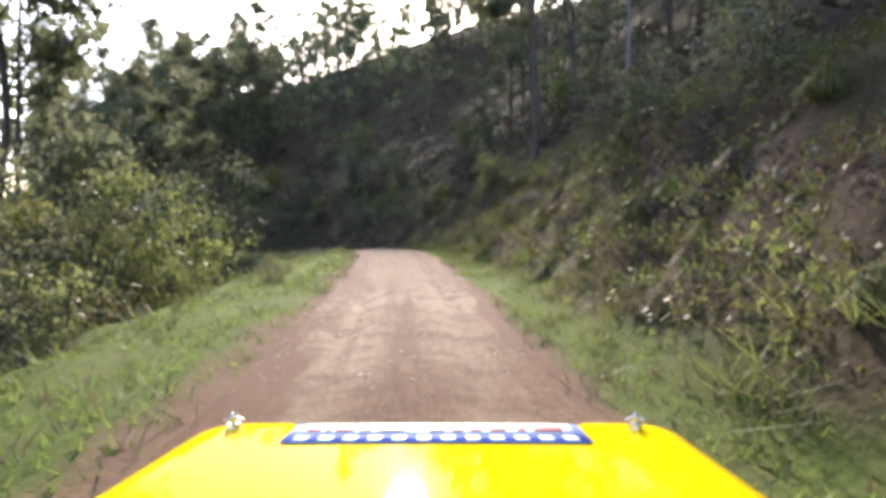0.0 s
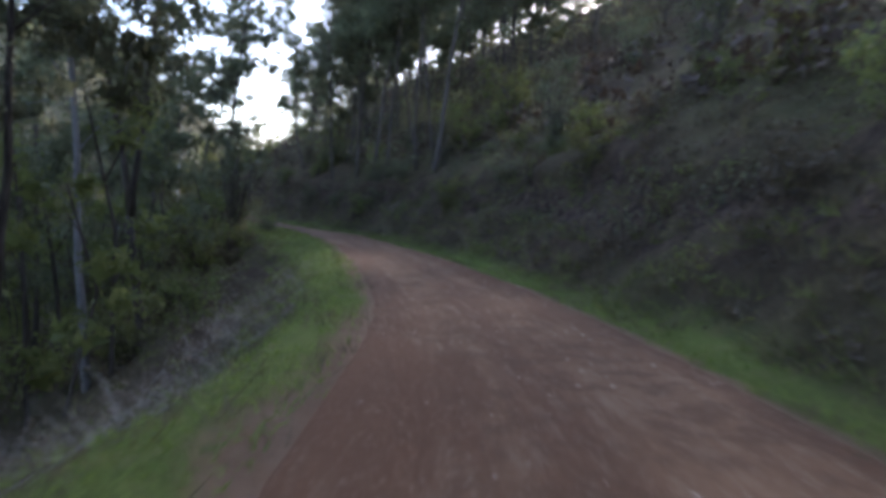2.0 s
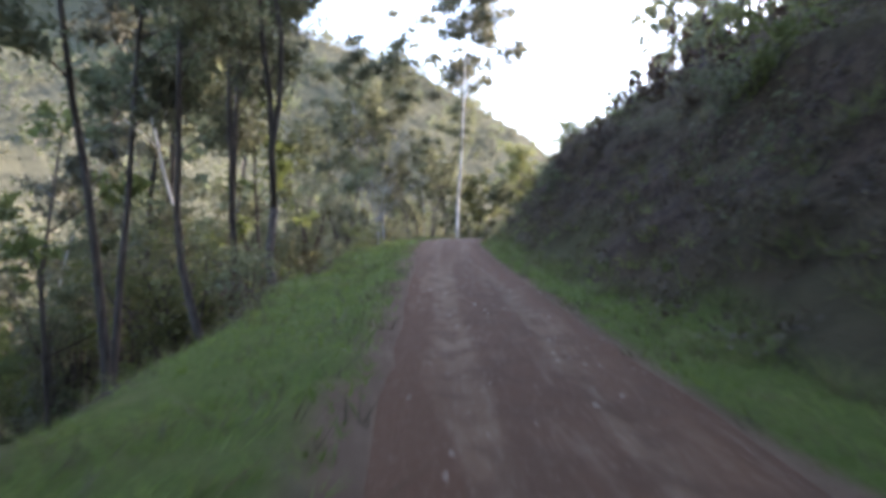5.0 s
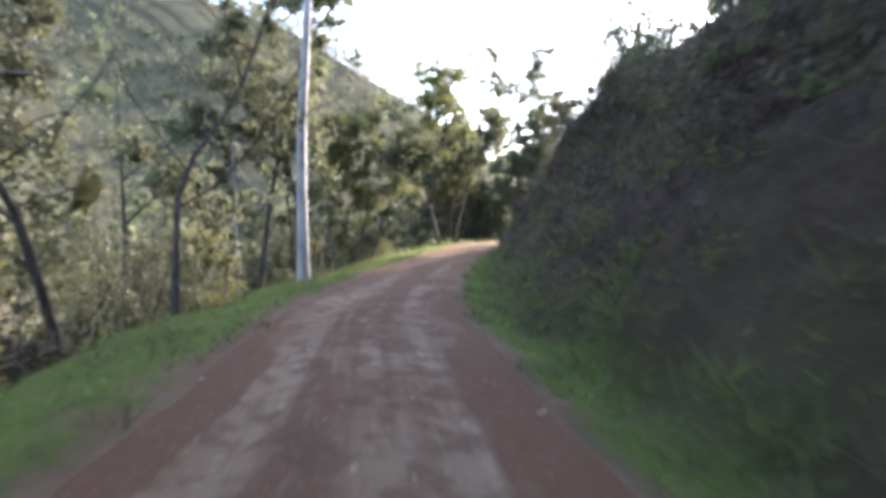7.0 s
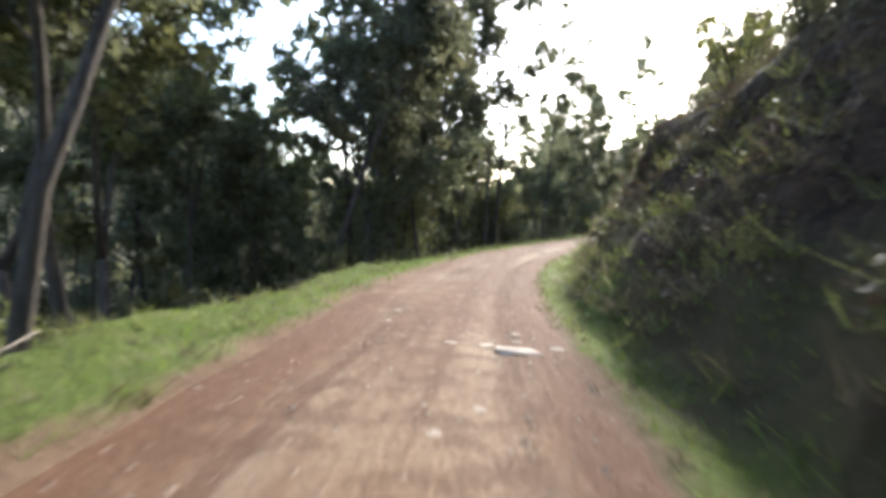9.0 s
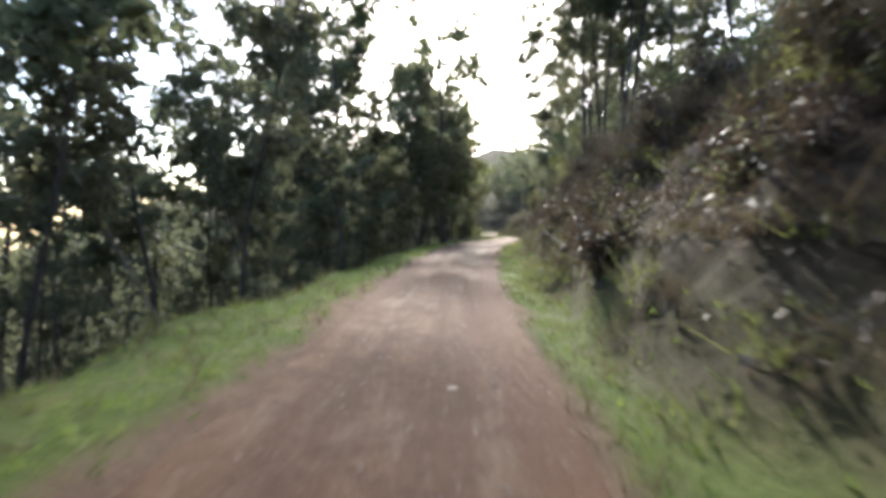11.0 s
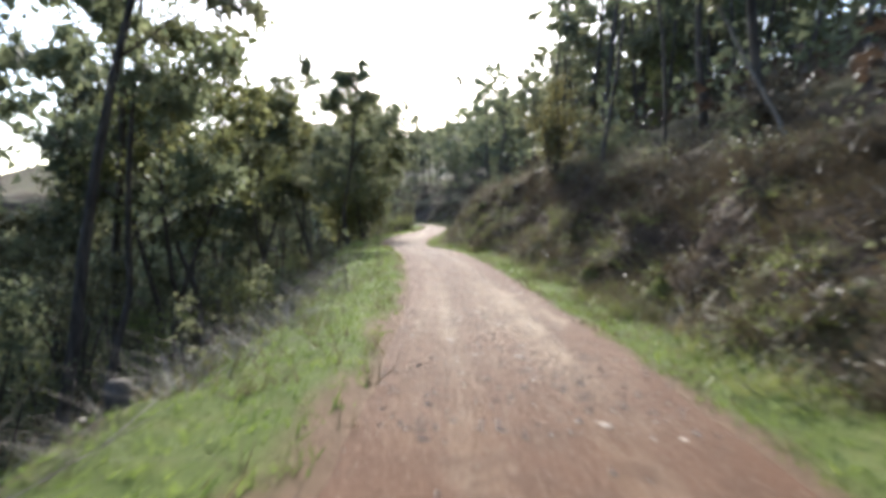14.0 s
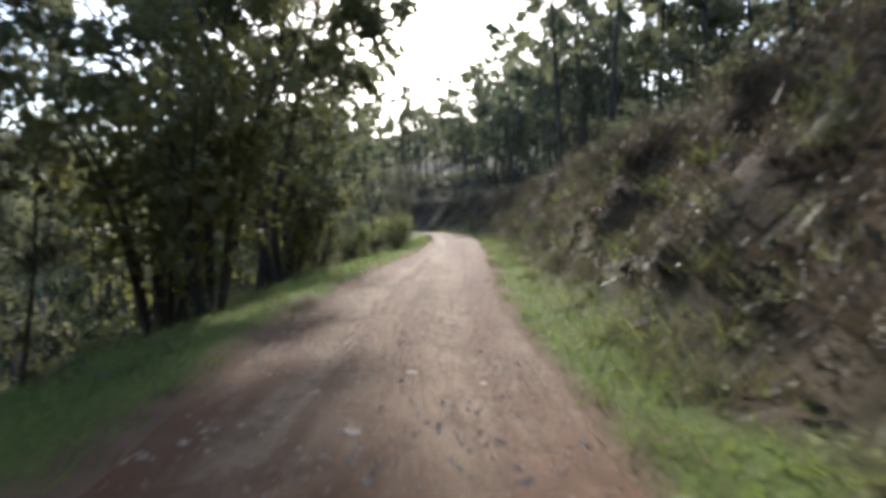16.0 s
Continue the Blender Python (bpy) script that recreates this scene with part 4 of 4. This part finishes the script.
woods("dark gum canopy over the last cut bank", 158, 70, 1, 15.9, 18.2, 7, 30, 12, 420, 0.28, M["gum"], M["bark"], 1.1, 0.25, 0.1)
woods("rounded gum canopies at the outside of the middle bend", 159, 32, -1, 9.8, 11.2, 6, 22, 11, 520, 0.22, M["gum"], M["bark"], 1.0, 0.3, 0.11)
woods("gum woods along the crest above the first bend", 160, 30, 1, 3.4, 7.0, 30, 56, 12, 300, 0.34, M["gum"], M["bark"], 1.0, 0.42, 0.085)
woods("gum woods down in the gully", 150, 80, -1, 9.4, 12.6, 18, 52, 14, 330, 0.5, M["gum"], M["bark"])
cover("undergrowth", "dark thick scrub on the cut bank", 117, 560, 1, -0.5, 20, 2.2, 8, 80, 0.7, 0.12, M["gum"], 0.3)
cover("undergrowth", "dry brown scrub clinging to the cut face", 118, 900, 1, -0.5, 19, 2.0, 4.2, 46, 0.34, 0.075, M["scrub"], 0.5, 0.1)
cover("undergrowth", "low ferny growth at the foot of the cut face", 119, 470, 1, -0.5, 14.5, 1.6, 3.4, 46, 0.3, 0.075, M["fern"], 0.5, 0.2)
blades("tussock_grass", "long dry grass hanging over the lip of the bank", 109, 30000, 1, 10.5, 19, 3.1, 4.4, 0.42, 0.01, M["scrub"], 1.4, 24, -0.05)
blades("tussock_grass", "brown tussocks crowding the cut face", 110, 60000, 1, 10.8, 18, 1.4, 4.2, 0.3, 0.012, M["scrub"], 1.1, 40, -0.6)
cover("undergrowth", "reddish brown dry growth on the bank", 120, 900, 1, -0.5, 4.5, 1.4, 9, 60, 0.4, 0.09, M["scrub"], 0.4, 0.2)
cover("undergrowth", "dark low growth matted on the cut face", 127, 800, 1, 11.0, 18, 1.3, 4.8, 50, 0.36, 0.08, M["gum"], 0.4, 0.2)
cover("undergrowth", "dull brown growth matted on the tall cut face", 124, 800, 1, 5.0, 11.0, 1.5, 5.2, 54, 0.38, 0.08, M["scrub"], 0.4, 0.2)
cover("undergrowth", "matted brown growth hanging on the steep cut face", 128, 1200, 1, 4.5, 18, 2.2, 3.5, 36, 0.34, 0.085, M["scrub"], 0.6, 0.0)
cover("undergrowth", "matted dry growth hanging on the steep cut face", 129, 900, 1, 4.5, 11, 2.2, 3.8, 46, 0.36, 0.075, M["scrub"], 0.6, 0.0)
cover("undergrowth", "dark brown growth matted on the last cut face", 144, 800, 1, 13.9, 18.5, 1.7, 6.5, 50, 0.38, 0.08, M["scrub"], 0.5, 0.1)
cover("leaf_debris", "pale heap of cut brush and leaves below the verge", 143, 90, -1, 2.0, 2.65, 1.5, 4.0, 46, 0.26, 0.09, M["pale"], 0.6, 0.15, 1.0, 0.5)
cover("undergrowth", "fresh green growth and tufts on the first bank", 126, 520, 1, -0.3, 1.3, 1.2, 5.5, 60, 0.36, 0.075, M["fern"], 0.4, 0.2)
blades("dead_twigs", "heap of pale dead twigs along the verge", 141, 5200, -1, 12.9, 15.3, 1.5, 3.6, 0.38, 0.006, M["twig"], 1.6, 6, 0.0)
blades("dead_twigs", "heap of pale dead twigs below the verge", 142, 4200, -1, 1.2, 3.0, 1.3, 4.5, 0.38, 0.006, M["twig"], 1.6, 6, 0.0)


def tussock(seed, wide_, tall_, mat, label, blades_n=420):
    """A rounded tuft: blades that rise from one root and droop all round."""
    rng = np.random.default_rng(seed)
    a = rng.random(blades_n) * 6.28
    out = rng.random(blades_n) ** 0.6
    d = np.stack([np.cos(a), np.sin(a), 0 * a], 1)
    root = d * (out * wide_ * 0.22)[:, None] - np.array([0, 0, 0.06])
    mid_ = d * (out * wide_ * 0.42)[:, None] + np.stack([0 * a, 0 * a, tall_ * (0.75 + 0.35 * rng.random(blades_n)) * (1.0 - 0.72 * out)], 1)
    tip = d * (out * wide_ * (0.55 + 0.3 * rng.random(blades_n)))[:, None] + np.stack([0 * a, 0 * a, tall_ * (0.85 - 1.15 * out - 0.25 * rng.random(blades_n))], 1)
    w = np.stack([-np.sin(a), np.cos(a), 0 * a], 1) * (0.004 + 0.006 * rng.random(blades_n))[:, None]
    tris = np.concatenate([np.stack([root - w, root + w, mid_ + w], 1), np.stack([root - w, mid_ + w, mid_ - w], 1), np.stack([mid_ - w, mid_ + w, tip], 1)])
    ob = leaves_ob("grass_tussock", tris, mat)
    return tagged(ob, label, "grass tussock", "bank tussocks")


TUSSOCKS = [
    tussock(201, 0.75, 0.42, M["scrub"], "rounded brown tussock of drooping dry grass on the bank"),
    tussock(202, 0.9, 0.5, M["fern"], "rounded green tussock of drooping grass on the bank"),
    tussock(203, 0.65, 0.38, M["straw"], "rounded straw coloured tussock of dry grass on the bank"),
]
for t0, t1, near, far, count in ((-0.2, 1.1, 1.3, 4.2, 70), (11.6, 13.6, 1.6, 3.5, 44), (14.2, 16.9, 1.6, 3.6, 56)):
    for _ in range(count):
        k = int(plant_rng.choice(3, p=(0.25, 0.5, 0.25)))
        plant(TUSSOCKS[k], spot(t0 + (t1 - t0) * plant_rng.random(), near + (far - near) * plant_rng.random()), None, 0.45 + 0.5 * plant_rng.random(), (0, 0), 0.05, "bank tussocks")

# more crowns beyond the last straight, and on the gully side before it
scatter(GUMS, 7, 16.1, 17.2, -6.5, -15, 0.55, 0.7, 3, 1.0, "forest trees")
scatter(GUMS, 5, 12.6, 13.3, -8, -16, 0.85, 1.05, 3, 1.0, "forest trees")


# ---- stones, stumps and sticks ----
M["bankrock"] = material("bank_rock", barky((0.04, 0.03, 0.024), (0.12, 0.092, 0.07), 7.0, 1.0))


def stone_mesh(seed, name="stone", mat=None):
    rng = np.random.default_rng(seed)
    bm = bmesh.new()
    bmesh.ops.create_icosphere(bm, subdivisions=1, radius=1.0)
    for v in bm.verts:
        v.co *= 0.75 + 0.45 * rng.random()
        v.co.z *= 0.55
    me = bpy.data.meshes.new(name)
    bm.to_mesh(me)
    bm.free()
    me.materials.append(mat or M["rock"])
    return me


STONES = [stone_mesh(s) for s in range(5)]
stone_rng = np.random.default_rng(5)


def bed_spot(t, u):
    """A place on the road: u from 0 at the downhill edge to 1 at the uphill edge."""
    f = min(max(np.interp(t, way_t, np.arange(ROWS)), 0), ROWS - 2)
    i, j = int(f), int(min(u * (len(ROAD) - 1), len(ROAD) - 2))
    m, k = u * (len(ROAD) - 1) - j, f - int(f)
    a = bed[i, j] * (1 - m) + bed[i, j + 1] * m
    b = bed[i + 1, j] * (1 - m) + bed[i + 1, j + 1] * m
    return Vector(a * (1 - k) + b * k)


STONY = [(0.2, 1.8), (8.8, 10.4), (11.8, 13.0), (14.2, 16.6)]
for n in range(256):
    lo, hi = STONY[min(3, stone_rng.integers(6))] if n % 5 else (0.2, 16.5)
    ob = new("stone", STONES[n % 5])
    ob.parent = road
    s = 0.018 + 0.04 * stone_rng.random() ** 2
    p = bed_spot(lo + (hi - lo) * stone_rng.random(), min(0.98, max(0.02, 0.5 + stone_rng.normal() * 0.2)))
    ob.matrix_basis = Matrix.Translation(p) @ pose(0, 0, 0, 0, 0, stone_rng.random() * 360) @ Matrix.Diagonal((s * 1.4, s * 1.1, s * 0.28 + 0.008, 1))

LARGER = [(15.12, 15.42, 20), (15.75, 16.0, 12), (12.55, 13.1, 9)]
for lo, hi, count in LARGER:
    for n in range(count):
        ob = new("stone", STONES[n % 5])
        ob.parent = road
        s = 0.045 + 0.055 * stone_rng.random()
        p = bed_spot(lo + (hi - lo) * stone_rng.random(), min(0.9, max(0.1, 0.47 + stone_rng.normal() * 0.18)))
        ob.matrix_basis = Matrix.Translation(p) @ pose(0, 0, 0, 0, 0, stone_rng.random() * 360) @ Matrix.Diagonal((s * 1.5, s, s * 0.25 + 0.012, 1))

gravel_pts = []
for n in range(16000):
    lo, hi = STONY[min(3, stone_rng.integers(6))] if n % 3 else (-0.3, 17.5)
    p = np.array(bed_spot(lo + (hi - lo) * stone_rng.random(), stone_rng.random()))
    r = 0.014 + (0.05 if lo > 14 else 0.04) * stone_rng.random() ** 2
    a = stone_rng.random() * 6.28
    q = [p + r * np.array([math.cos(a + k * 2.1), math.sin(a + k * 2.1), -0.2]) * (0.7 + 0.6 * stone_rng.random()) for k in range(3)]
    top = p + np.array([0, 0, r * 0.3])
    gravel_pts += [(q[0], q[1], top), (q[1], q[2], top), (q[2], q[0], top)]
gravel = leaves_ob("gravel", gravel_pts, M["rock"])
tagged(gravel, "loose pale gravel strewn over the dirt road", "gravel", kind="stuff")

slab = new("rock_slab", stone_mesh(40, "rock_slab"))
slab.matrix_basis = Matrix.Translation(stand(-112.3, 133.9)) @ Matrix.Diagonal((0.36, 0.14, 0.1, 1))
tagged(slab, "flat pale rock bedded in the road", "rock")
for n, (dx, dy, s) in enumerate(((-0.45, 0.15, 0.09), (-0.75, -0.1, 0.07), (0.3, 0.35, 0.08), (-0.2, 0.5, 0.06))):
    ob = new("stone", STONES[n])
    ob.parent = road
    ob.matrix_basis = Matrix.Translation(stand(-112.3 + dx, 133.9 + dy)) @ Matrix.Diagonal((s * 1.5, s, s * 0.6, 1))
BANK_ROCKS = [stone_mesh(50 + s, "rock", M["bankrock"]) for s in range(4)]
for n in range(36):
    t = (11.2 + 1.4 * stone_rng.random()) if n % 2 else (14.6 + 2.0 * stone_rng.random())
    ob = new("rock", BANK_ROCKS[n % 4])
    s = 0.08 + 0.13 * stone_rng.random() ** 2
    ob.matrix_basis = Matrix.Translation(spot(t, 1.3 + 2.2 * stone_rng.random()) + Vector((0, 0, s * 0.1))) @ pose(0, 0, 0, stone_rng.random() * 40, 20, stone_rng.random() * 360) @ Matrix.Diagonal((s * 1.3, s, s, 1))
    tagged(ob, "brown rock bedded in the cut bank", "rock", "bank rocks")

for n in range(26):
    t = (11.4 + 1.8 * stone_rng.random()) if n % 2 else (14.5 + 2.2 * stone_rng.random())
    ob = new("rock_outcrop", BANK_ROCKS[n % 4])
    s = 0.16 + 0.2 * stone_rng.random() ** 1.5
    ob.matrix_basis = Matrix.Translation(spot(t, 2.6 + 1.8 * stone_rng.random()) - Vector((0, 0, s * 0.15))) @ pose(0, 0, 0, stone_rng.random() * 30, 25, stone_rng.random() * 360) @ Matrix.Diagonal((s * 1.5, s, s * 1.1, 1))
    tagged(ob, "dark weathered rock outcrop in the cut bank", "rock", "bank outcrops")


def stick(name, label, points, r0, mat, category, group=""):
    base = Vector(points[0])
    v, f = [], []
    n = len(points) - 1
    tube(v, f, [Vector(p) - base for p in points], [r0 * (1 - 0.7 * k / n) for k in range(n + 1)], 6)
    ob = mesh_ob(name, v, f, mat, smooth=True)
    ob.location = base
    return tagged(ob, label, category, group)


def branch_at(t, off, length, r, rng, label="bleached dead branch lying on the slope"):
    p = spot(t, off)
    a = rng.random() * 6.28
    pts = []
    for k in range(5):
        q = p + Vector((math.cos(a), math.sin(a), 0)) * (length * k / 4) + Vector(rng.normal(size=3)) * 0.08 * length
        g = stand(q.x, q.y)
        pts.append((q.x, q.y, g.z + 0.03 + (0.12 * length * rng.random() if k else -0.03)))
    return stick("dead_branch", label, pts, r, M["twig"], "branch", "dead branches")


stick_rng = np.random.default_rng(9)
for n in range(64):
    lo, hi, near, far = ((1.3, 2.9, -1.8, -5.5), (13.0, 15.2, -1.8, -4.5), (6.3, 9.5, -2.6, -6.0), (11.0, 16.0, 1.4, 3.0))[n % 4]
    branch_at(lo + (hi - lo) * stick_rng.random(), near + (far - near) * stick_rng.random(), 0.5 + 1.1 * stick_rng.random(), 0.012 + 0.02 * stick_rng.random(), stick_rng)


def stump(x, y, tall_, r, lean=0.0):
    p = stand(x, y)
    v, f = [], []
    tube(v, f, [(0, 0, -0.15), (lean * 0.4, 0, tall_ * 0.5), (lean, 0.02, tall_)], [r * 1.2, r, r * 0.85], 9)
    ob = mesh_ob("stump", v, f, M["bark"], smooth=True)
    ob.location = p
    return tagged(ob, "short dark weathered stump in the grass", "stump")


stump(-122.2, 232.8, 0.32, 0.07)
stump(-122.8, 228.4, 0.5, 0.08)
stump(-122.1, 242.0, 0.36, 0.13)
block = stump(-115.7, 230.5, 0.26, 0.2)
block["label"] = "dark burnt stump below the bank"


def young(x, y, tall_, seed, label="thin young sapling growing in the verge"):
    """A whip of a tree with a few leaves."""
    rng = np.random.default_rng(seed)
    ob = empty("young_tree", label, "sapling", "verge saplings")
    v, f, tips = [], [], []
    pts = [Vector((0, 0, -0.1))]
    for k in range(5):
        pts.append(pts[-1] + Vector((*rng.normal(size=2) * 0.05, (tall_ + 0.1) / 5)))
    tube(v, f, pts, [0.016, 0.014, 0.012, 0.01, 0.007, 0.003], 5)
    for k in range(2, 6):
        for m in range(2):
            q = pts[k] + Vector((*rng.normal(size=2) * 0.18, 0.12))
            tube(v, f, [pts[k], q], [0.006, 0.003], 4)
            tips.append(np.array(q))
    mesh_ob("stem", v, f, M["bark"], ob)
    leaves_ob("foliage", leaves(rng, tips, 0.16, 130, 0.06, 0.4, 0.8), M["gum"], ob)
    ob.location = stand(x, y)


for n, (x, y, h) in enumerate(((-122.0, 243.2, 0.8), (-121.9, 245.4, 1.0), (-121.4, 249.6, 1.2), (-122.2, 256.6, 1.1), (-121.4, 254.7, 1.0), (-5.4, 29.6, 1.3))):
    young(x, y, h, 60 + n)

# ---- the yellow car that carries the camera, where the drive begins ----
start = aim(*DRIVE[0][1:])
under = stand(0.0, 0.0)
car = empty("car", "bright yellow rally car with pinned bonnet and sponsor decal", "car")
car.location = under


def yellow(t):
    n = noise_tex(t, 40.0, 3)
    s = surface(t, mix(t, ramp(t, n, (0.4, (0, 0, 0)), (0.8, (0.25, 0.25, 0.25))), (0.66, 0.45, 0.004), (0.62, 0.43, 0.01)), 0.05, None, 0.03)
    return s


def plain(color, rough=0.4, metal=0.0):
    def build(t):
        n = noise_tex(t, 60.0, 3)
        c = mix(t, ramp(t, n, (0.3, (0, 0, 0)), (0.9, (0.3, 0.3, 0.3))), color, tuple(v * 0.8 for v in color))
        return surface(t, c, rough, None, 0.5, Metallic=metal)
    return build


M["paint"] = material("yellow_paint", yellow)
M["decal_blue"] = material("blue_vinyl", plain((0.1, 0.16, 0.5)))
M["decal_white"] = material("white_vinyl", plain((0.8, 0.8, 0.8)))
M["decal_red"] = material("red_vinyl", plain((0.5, 0.05, 0.07)))
M["steel"] = material("polished_steel", plain((0.6, 0.6, 0.6), 0.25, 1.0))
M["rubber"] = material("black_rubber", plain((0.02, 0.02, 0.02), 0.8))


def seen(x, up, ahead_):
    """From the eye's own axes to the car's: right, up, ahead."""
    return start @ Vector((x, up, -ahead_)) - under


def bonnet_up(ahead_):
    return -0.452 + 0.0235 * (ahead_ - 0.95) / 0.49


def bonnet_mid(ahead_):
    return -0.0125 - 0.027 * (1.44 - ahead_)


def bonnet_half(ahead_):
    return 0.568 + 0.14 * (1.44 - ahead_)


def grid_part(name, fn, nu, nv, mat, parent, label="", thick=0.004):
    v = [fn(i / nu, j / nv) for j in range(nv + 1) for i in range(nu + 1)]
    f = [(j * (nu + 1) + i, j * (nu + 1) + i + 1, (j + 1) * (nu + 1) + i + 1, (j + 1) * (nu + 1) + i) for j in range(nv) for i in range(nu)]
    ob = mesh_ob(name, v, f, mat, parent, label, True)
    so = ob.modifiers.new("thick", "SOLIDIFY")
    so.thickness, so.offset = thick, -1
    return ob


def bonnet_at(u, w):
    """u across, w from the back to the rolled front edge."""
    a = 0.3 + 1.14 * min(w / 0.93, 1.0)
    drop = 0.0 if w < 0.93 else -0.05 * ((w - 0.93) / 0.07)
    x = (2 * u - 1)
    round_off = 0.012 * max(0.0, abs(x) - 0.93) / 0.07
    crown = 0.012 * (1 - x * x)
    dip = -0.008 if abs(x) < 0.62 and 0.9 < w < 0.95 else 0.0
    corner = -0.03 * max(0.0, abs(x) - 0.85) / 0.15 * (1 if w > 0.9 else 0)
    return seen(bonnet_mid(a) + x * bonnet_half(a), bonnet_up(a) + drop - round_off + crown * 0.4 + dip, a + corner + (0.012 if drop else 0.0))


grid_part("bonnet", bonnet_at, 44, 42, M["paint"], car, "glossy yellow bonnet")


def decal(name, x0, x1, a0, a1, lift, mat, parent, slant=0.0):
    def at(u, w):
        a = a0 + (a1 - a0) * w
        x = (x0 + (x1 - x0) * u) * (1 + slant * (1 - w))
        return seen(x, bonnet_up(a) + lift + 0.004 * (1 - (x / 0.6) ** 2), a)
    return grid_part(name, at, 12, 2, mat, parent, "", 0.0008)


backing = decal("decal", -0.349, 0.321, 1.3, 1.415, 0.004, M["decal_blue"], car, 0.04)
decal("decal_field", -0.324, 0.298, 1.345, 1.411, 0.0065, M["decal_white"], backing, 0.02)
for k in range(12):
    x = -0.33 + k * 0.0545
    decal("decal_square", x, x + 0.03, 1.306, 1.334, 0.0065, M["decal_white"], backing, 0.03)
for x0, x1 in ((-0.325, -0.29), (-0.28, -0.265), (-0.255, -0.21), (-0.195, -0.165), (-0.15, -0.08), (-0.02, 0.02), (0.035, 0.065), (0.08, 0.11), (0.13, 0.17), (0.2, 0.22), (0.24, 0.31)):
    decal("decal_bar", x0 * 0.93 - 0.012, x1 * 0.93 - 0.012, 1.357, 1.398, 0.0085, M["decal_red"], backing)
for side in (-0.502, 0.46):
    c = seen(side, bonnet_up(1.41) + 0.008, 1.41)
    v, f = [], []
    tube(v, f, [c - Vector((0, 0, 0.01)), c + Vector((0, 0, 0.004))], [0.018, 0.016], 14)
    plate = mesh_ob("pin_plate", v, f, M["steel"], car, "polished steel bonnet pin")
    v, f = [], []
    tube(v, f, [c, c + Vector((0, 0, 0.022)), c + Vector((0, 0, 0.03))], [0.007, 0.007, 0.004], 8)
    mesh_ob("pin", v, f, M["steel"], plate)
    v, f = [], []
    tube(v, f, [c + Vector((-0.024, 0, 0.012)), c + Vector((0, 0.012, 0.016)), c + Vector((0.024, 0, 0.012))], [0.003, 0.003, 0.003], 5)
    mesh_ob("clip", v, f, M["steel"], plate)


def wing_at(s):
    def at(u, w):
        a = -1.0 + 2.42 * w
        half = bonnet_half(max(a, 0.3)) * 0.99
        top = seen(bonnet_mid(a) + s * half, bonnet_up(a) - 0.045, a)
        low = seen(bonnet_mid(a) + s * (half + 0.09), bonnet_up(a) - 0.045, a)
        low.z = 0.32 + 0.28 * math.exp(-((a - 0.75) / 0.3) ** 4)
        return top.lerp(low, u ** 0.7)
    return at


for s in (-1, 1):
    grid_part("wing", wing_at(s), 8, 40, M["paint"], car)
grid_part("nose_panel", lambda u, w: seen((2 * u - 1) * 0.57, -0.49 - 0.3 * w, 1.435 + 0.02 * math.sin(w * 3)), 16, 6, M["paint"], car)
v, f = [], []
tube(v, f, [seen(x, -0.85, 1.47) for x in (-0.62, -0.3, 0.0, 0.3, 0.62)], [0.05] * 5, 10)
mesh_ob("bumper", v, f, M["rubber"], car, "black front bumper", True)
grid_part("floor_pan", lambda u, w: Vector((*seen((2 * u - 1) * 0.66, -0.7, -1.0 + 2.4 * w).xy, 0.33)), 4, 4, M["rubber"], car)
for a in (0.75, -1.5):
    for s in (-1, 1):
        c = seen(s * 0.62, -1.0, a)
        hub = stand(c.x + under.x, c.y + under.y).z - under.z + 0.3
        v, f = [], []
        tube(v, f, [(c.x - 0.09, c.y, hub), (c.x - 0.07, c.y, hub), (c.x + 0.07, c.y, hub), (c.x + 0.09, c.y, hub)], [0.25, 0.3, 0.3, 0.25], 24)
        tyre = mesh_ob("tyre", v, f, M["rubber"], car, "black knobbly tyre", True)
        v, f = [], []
        tube(v, f, [(c.x - 0.095, c.y, hub), (c.x + 0.095, c.y, hub)], [0.18, 0.18], 18)
        mesh_ob("rim", v, f, M["steel"], tyre, "steel wheel rim")
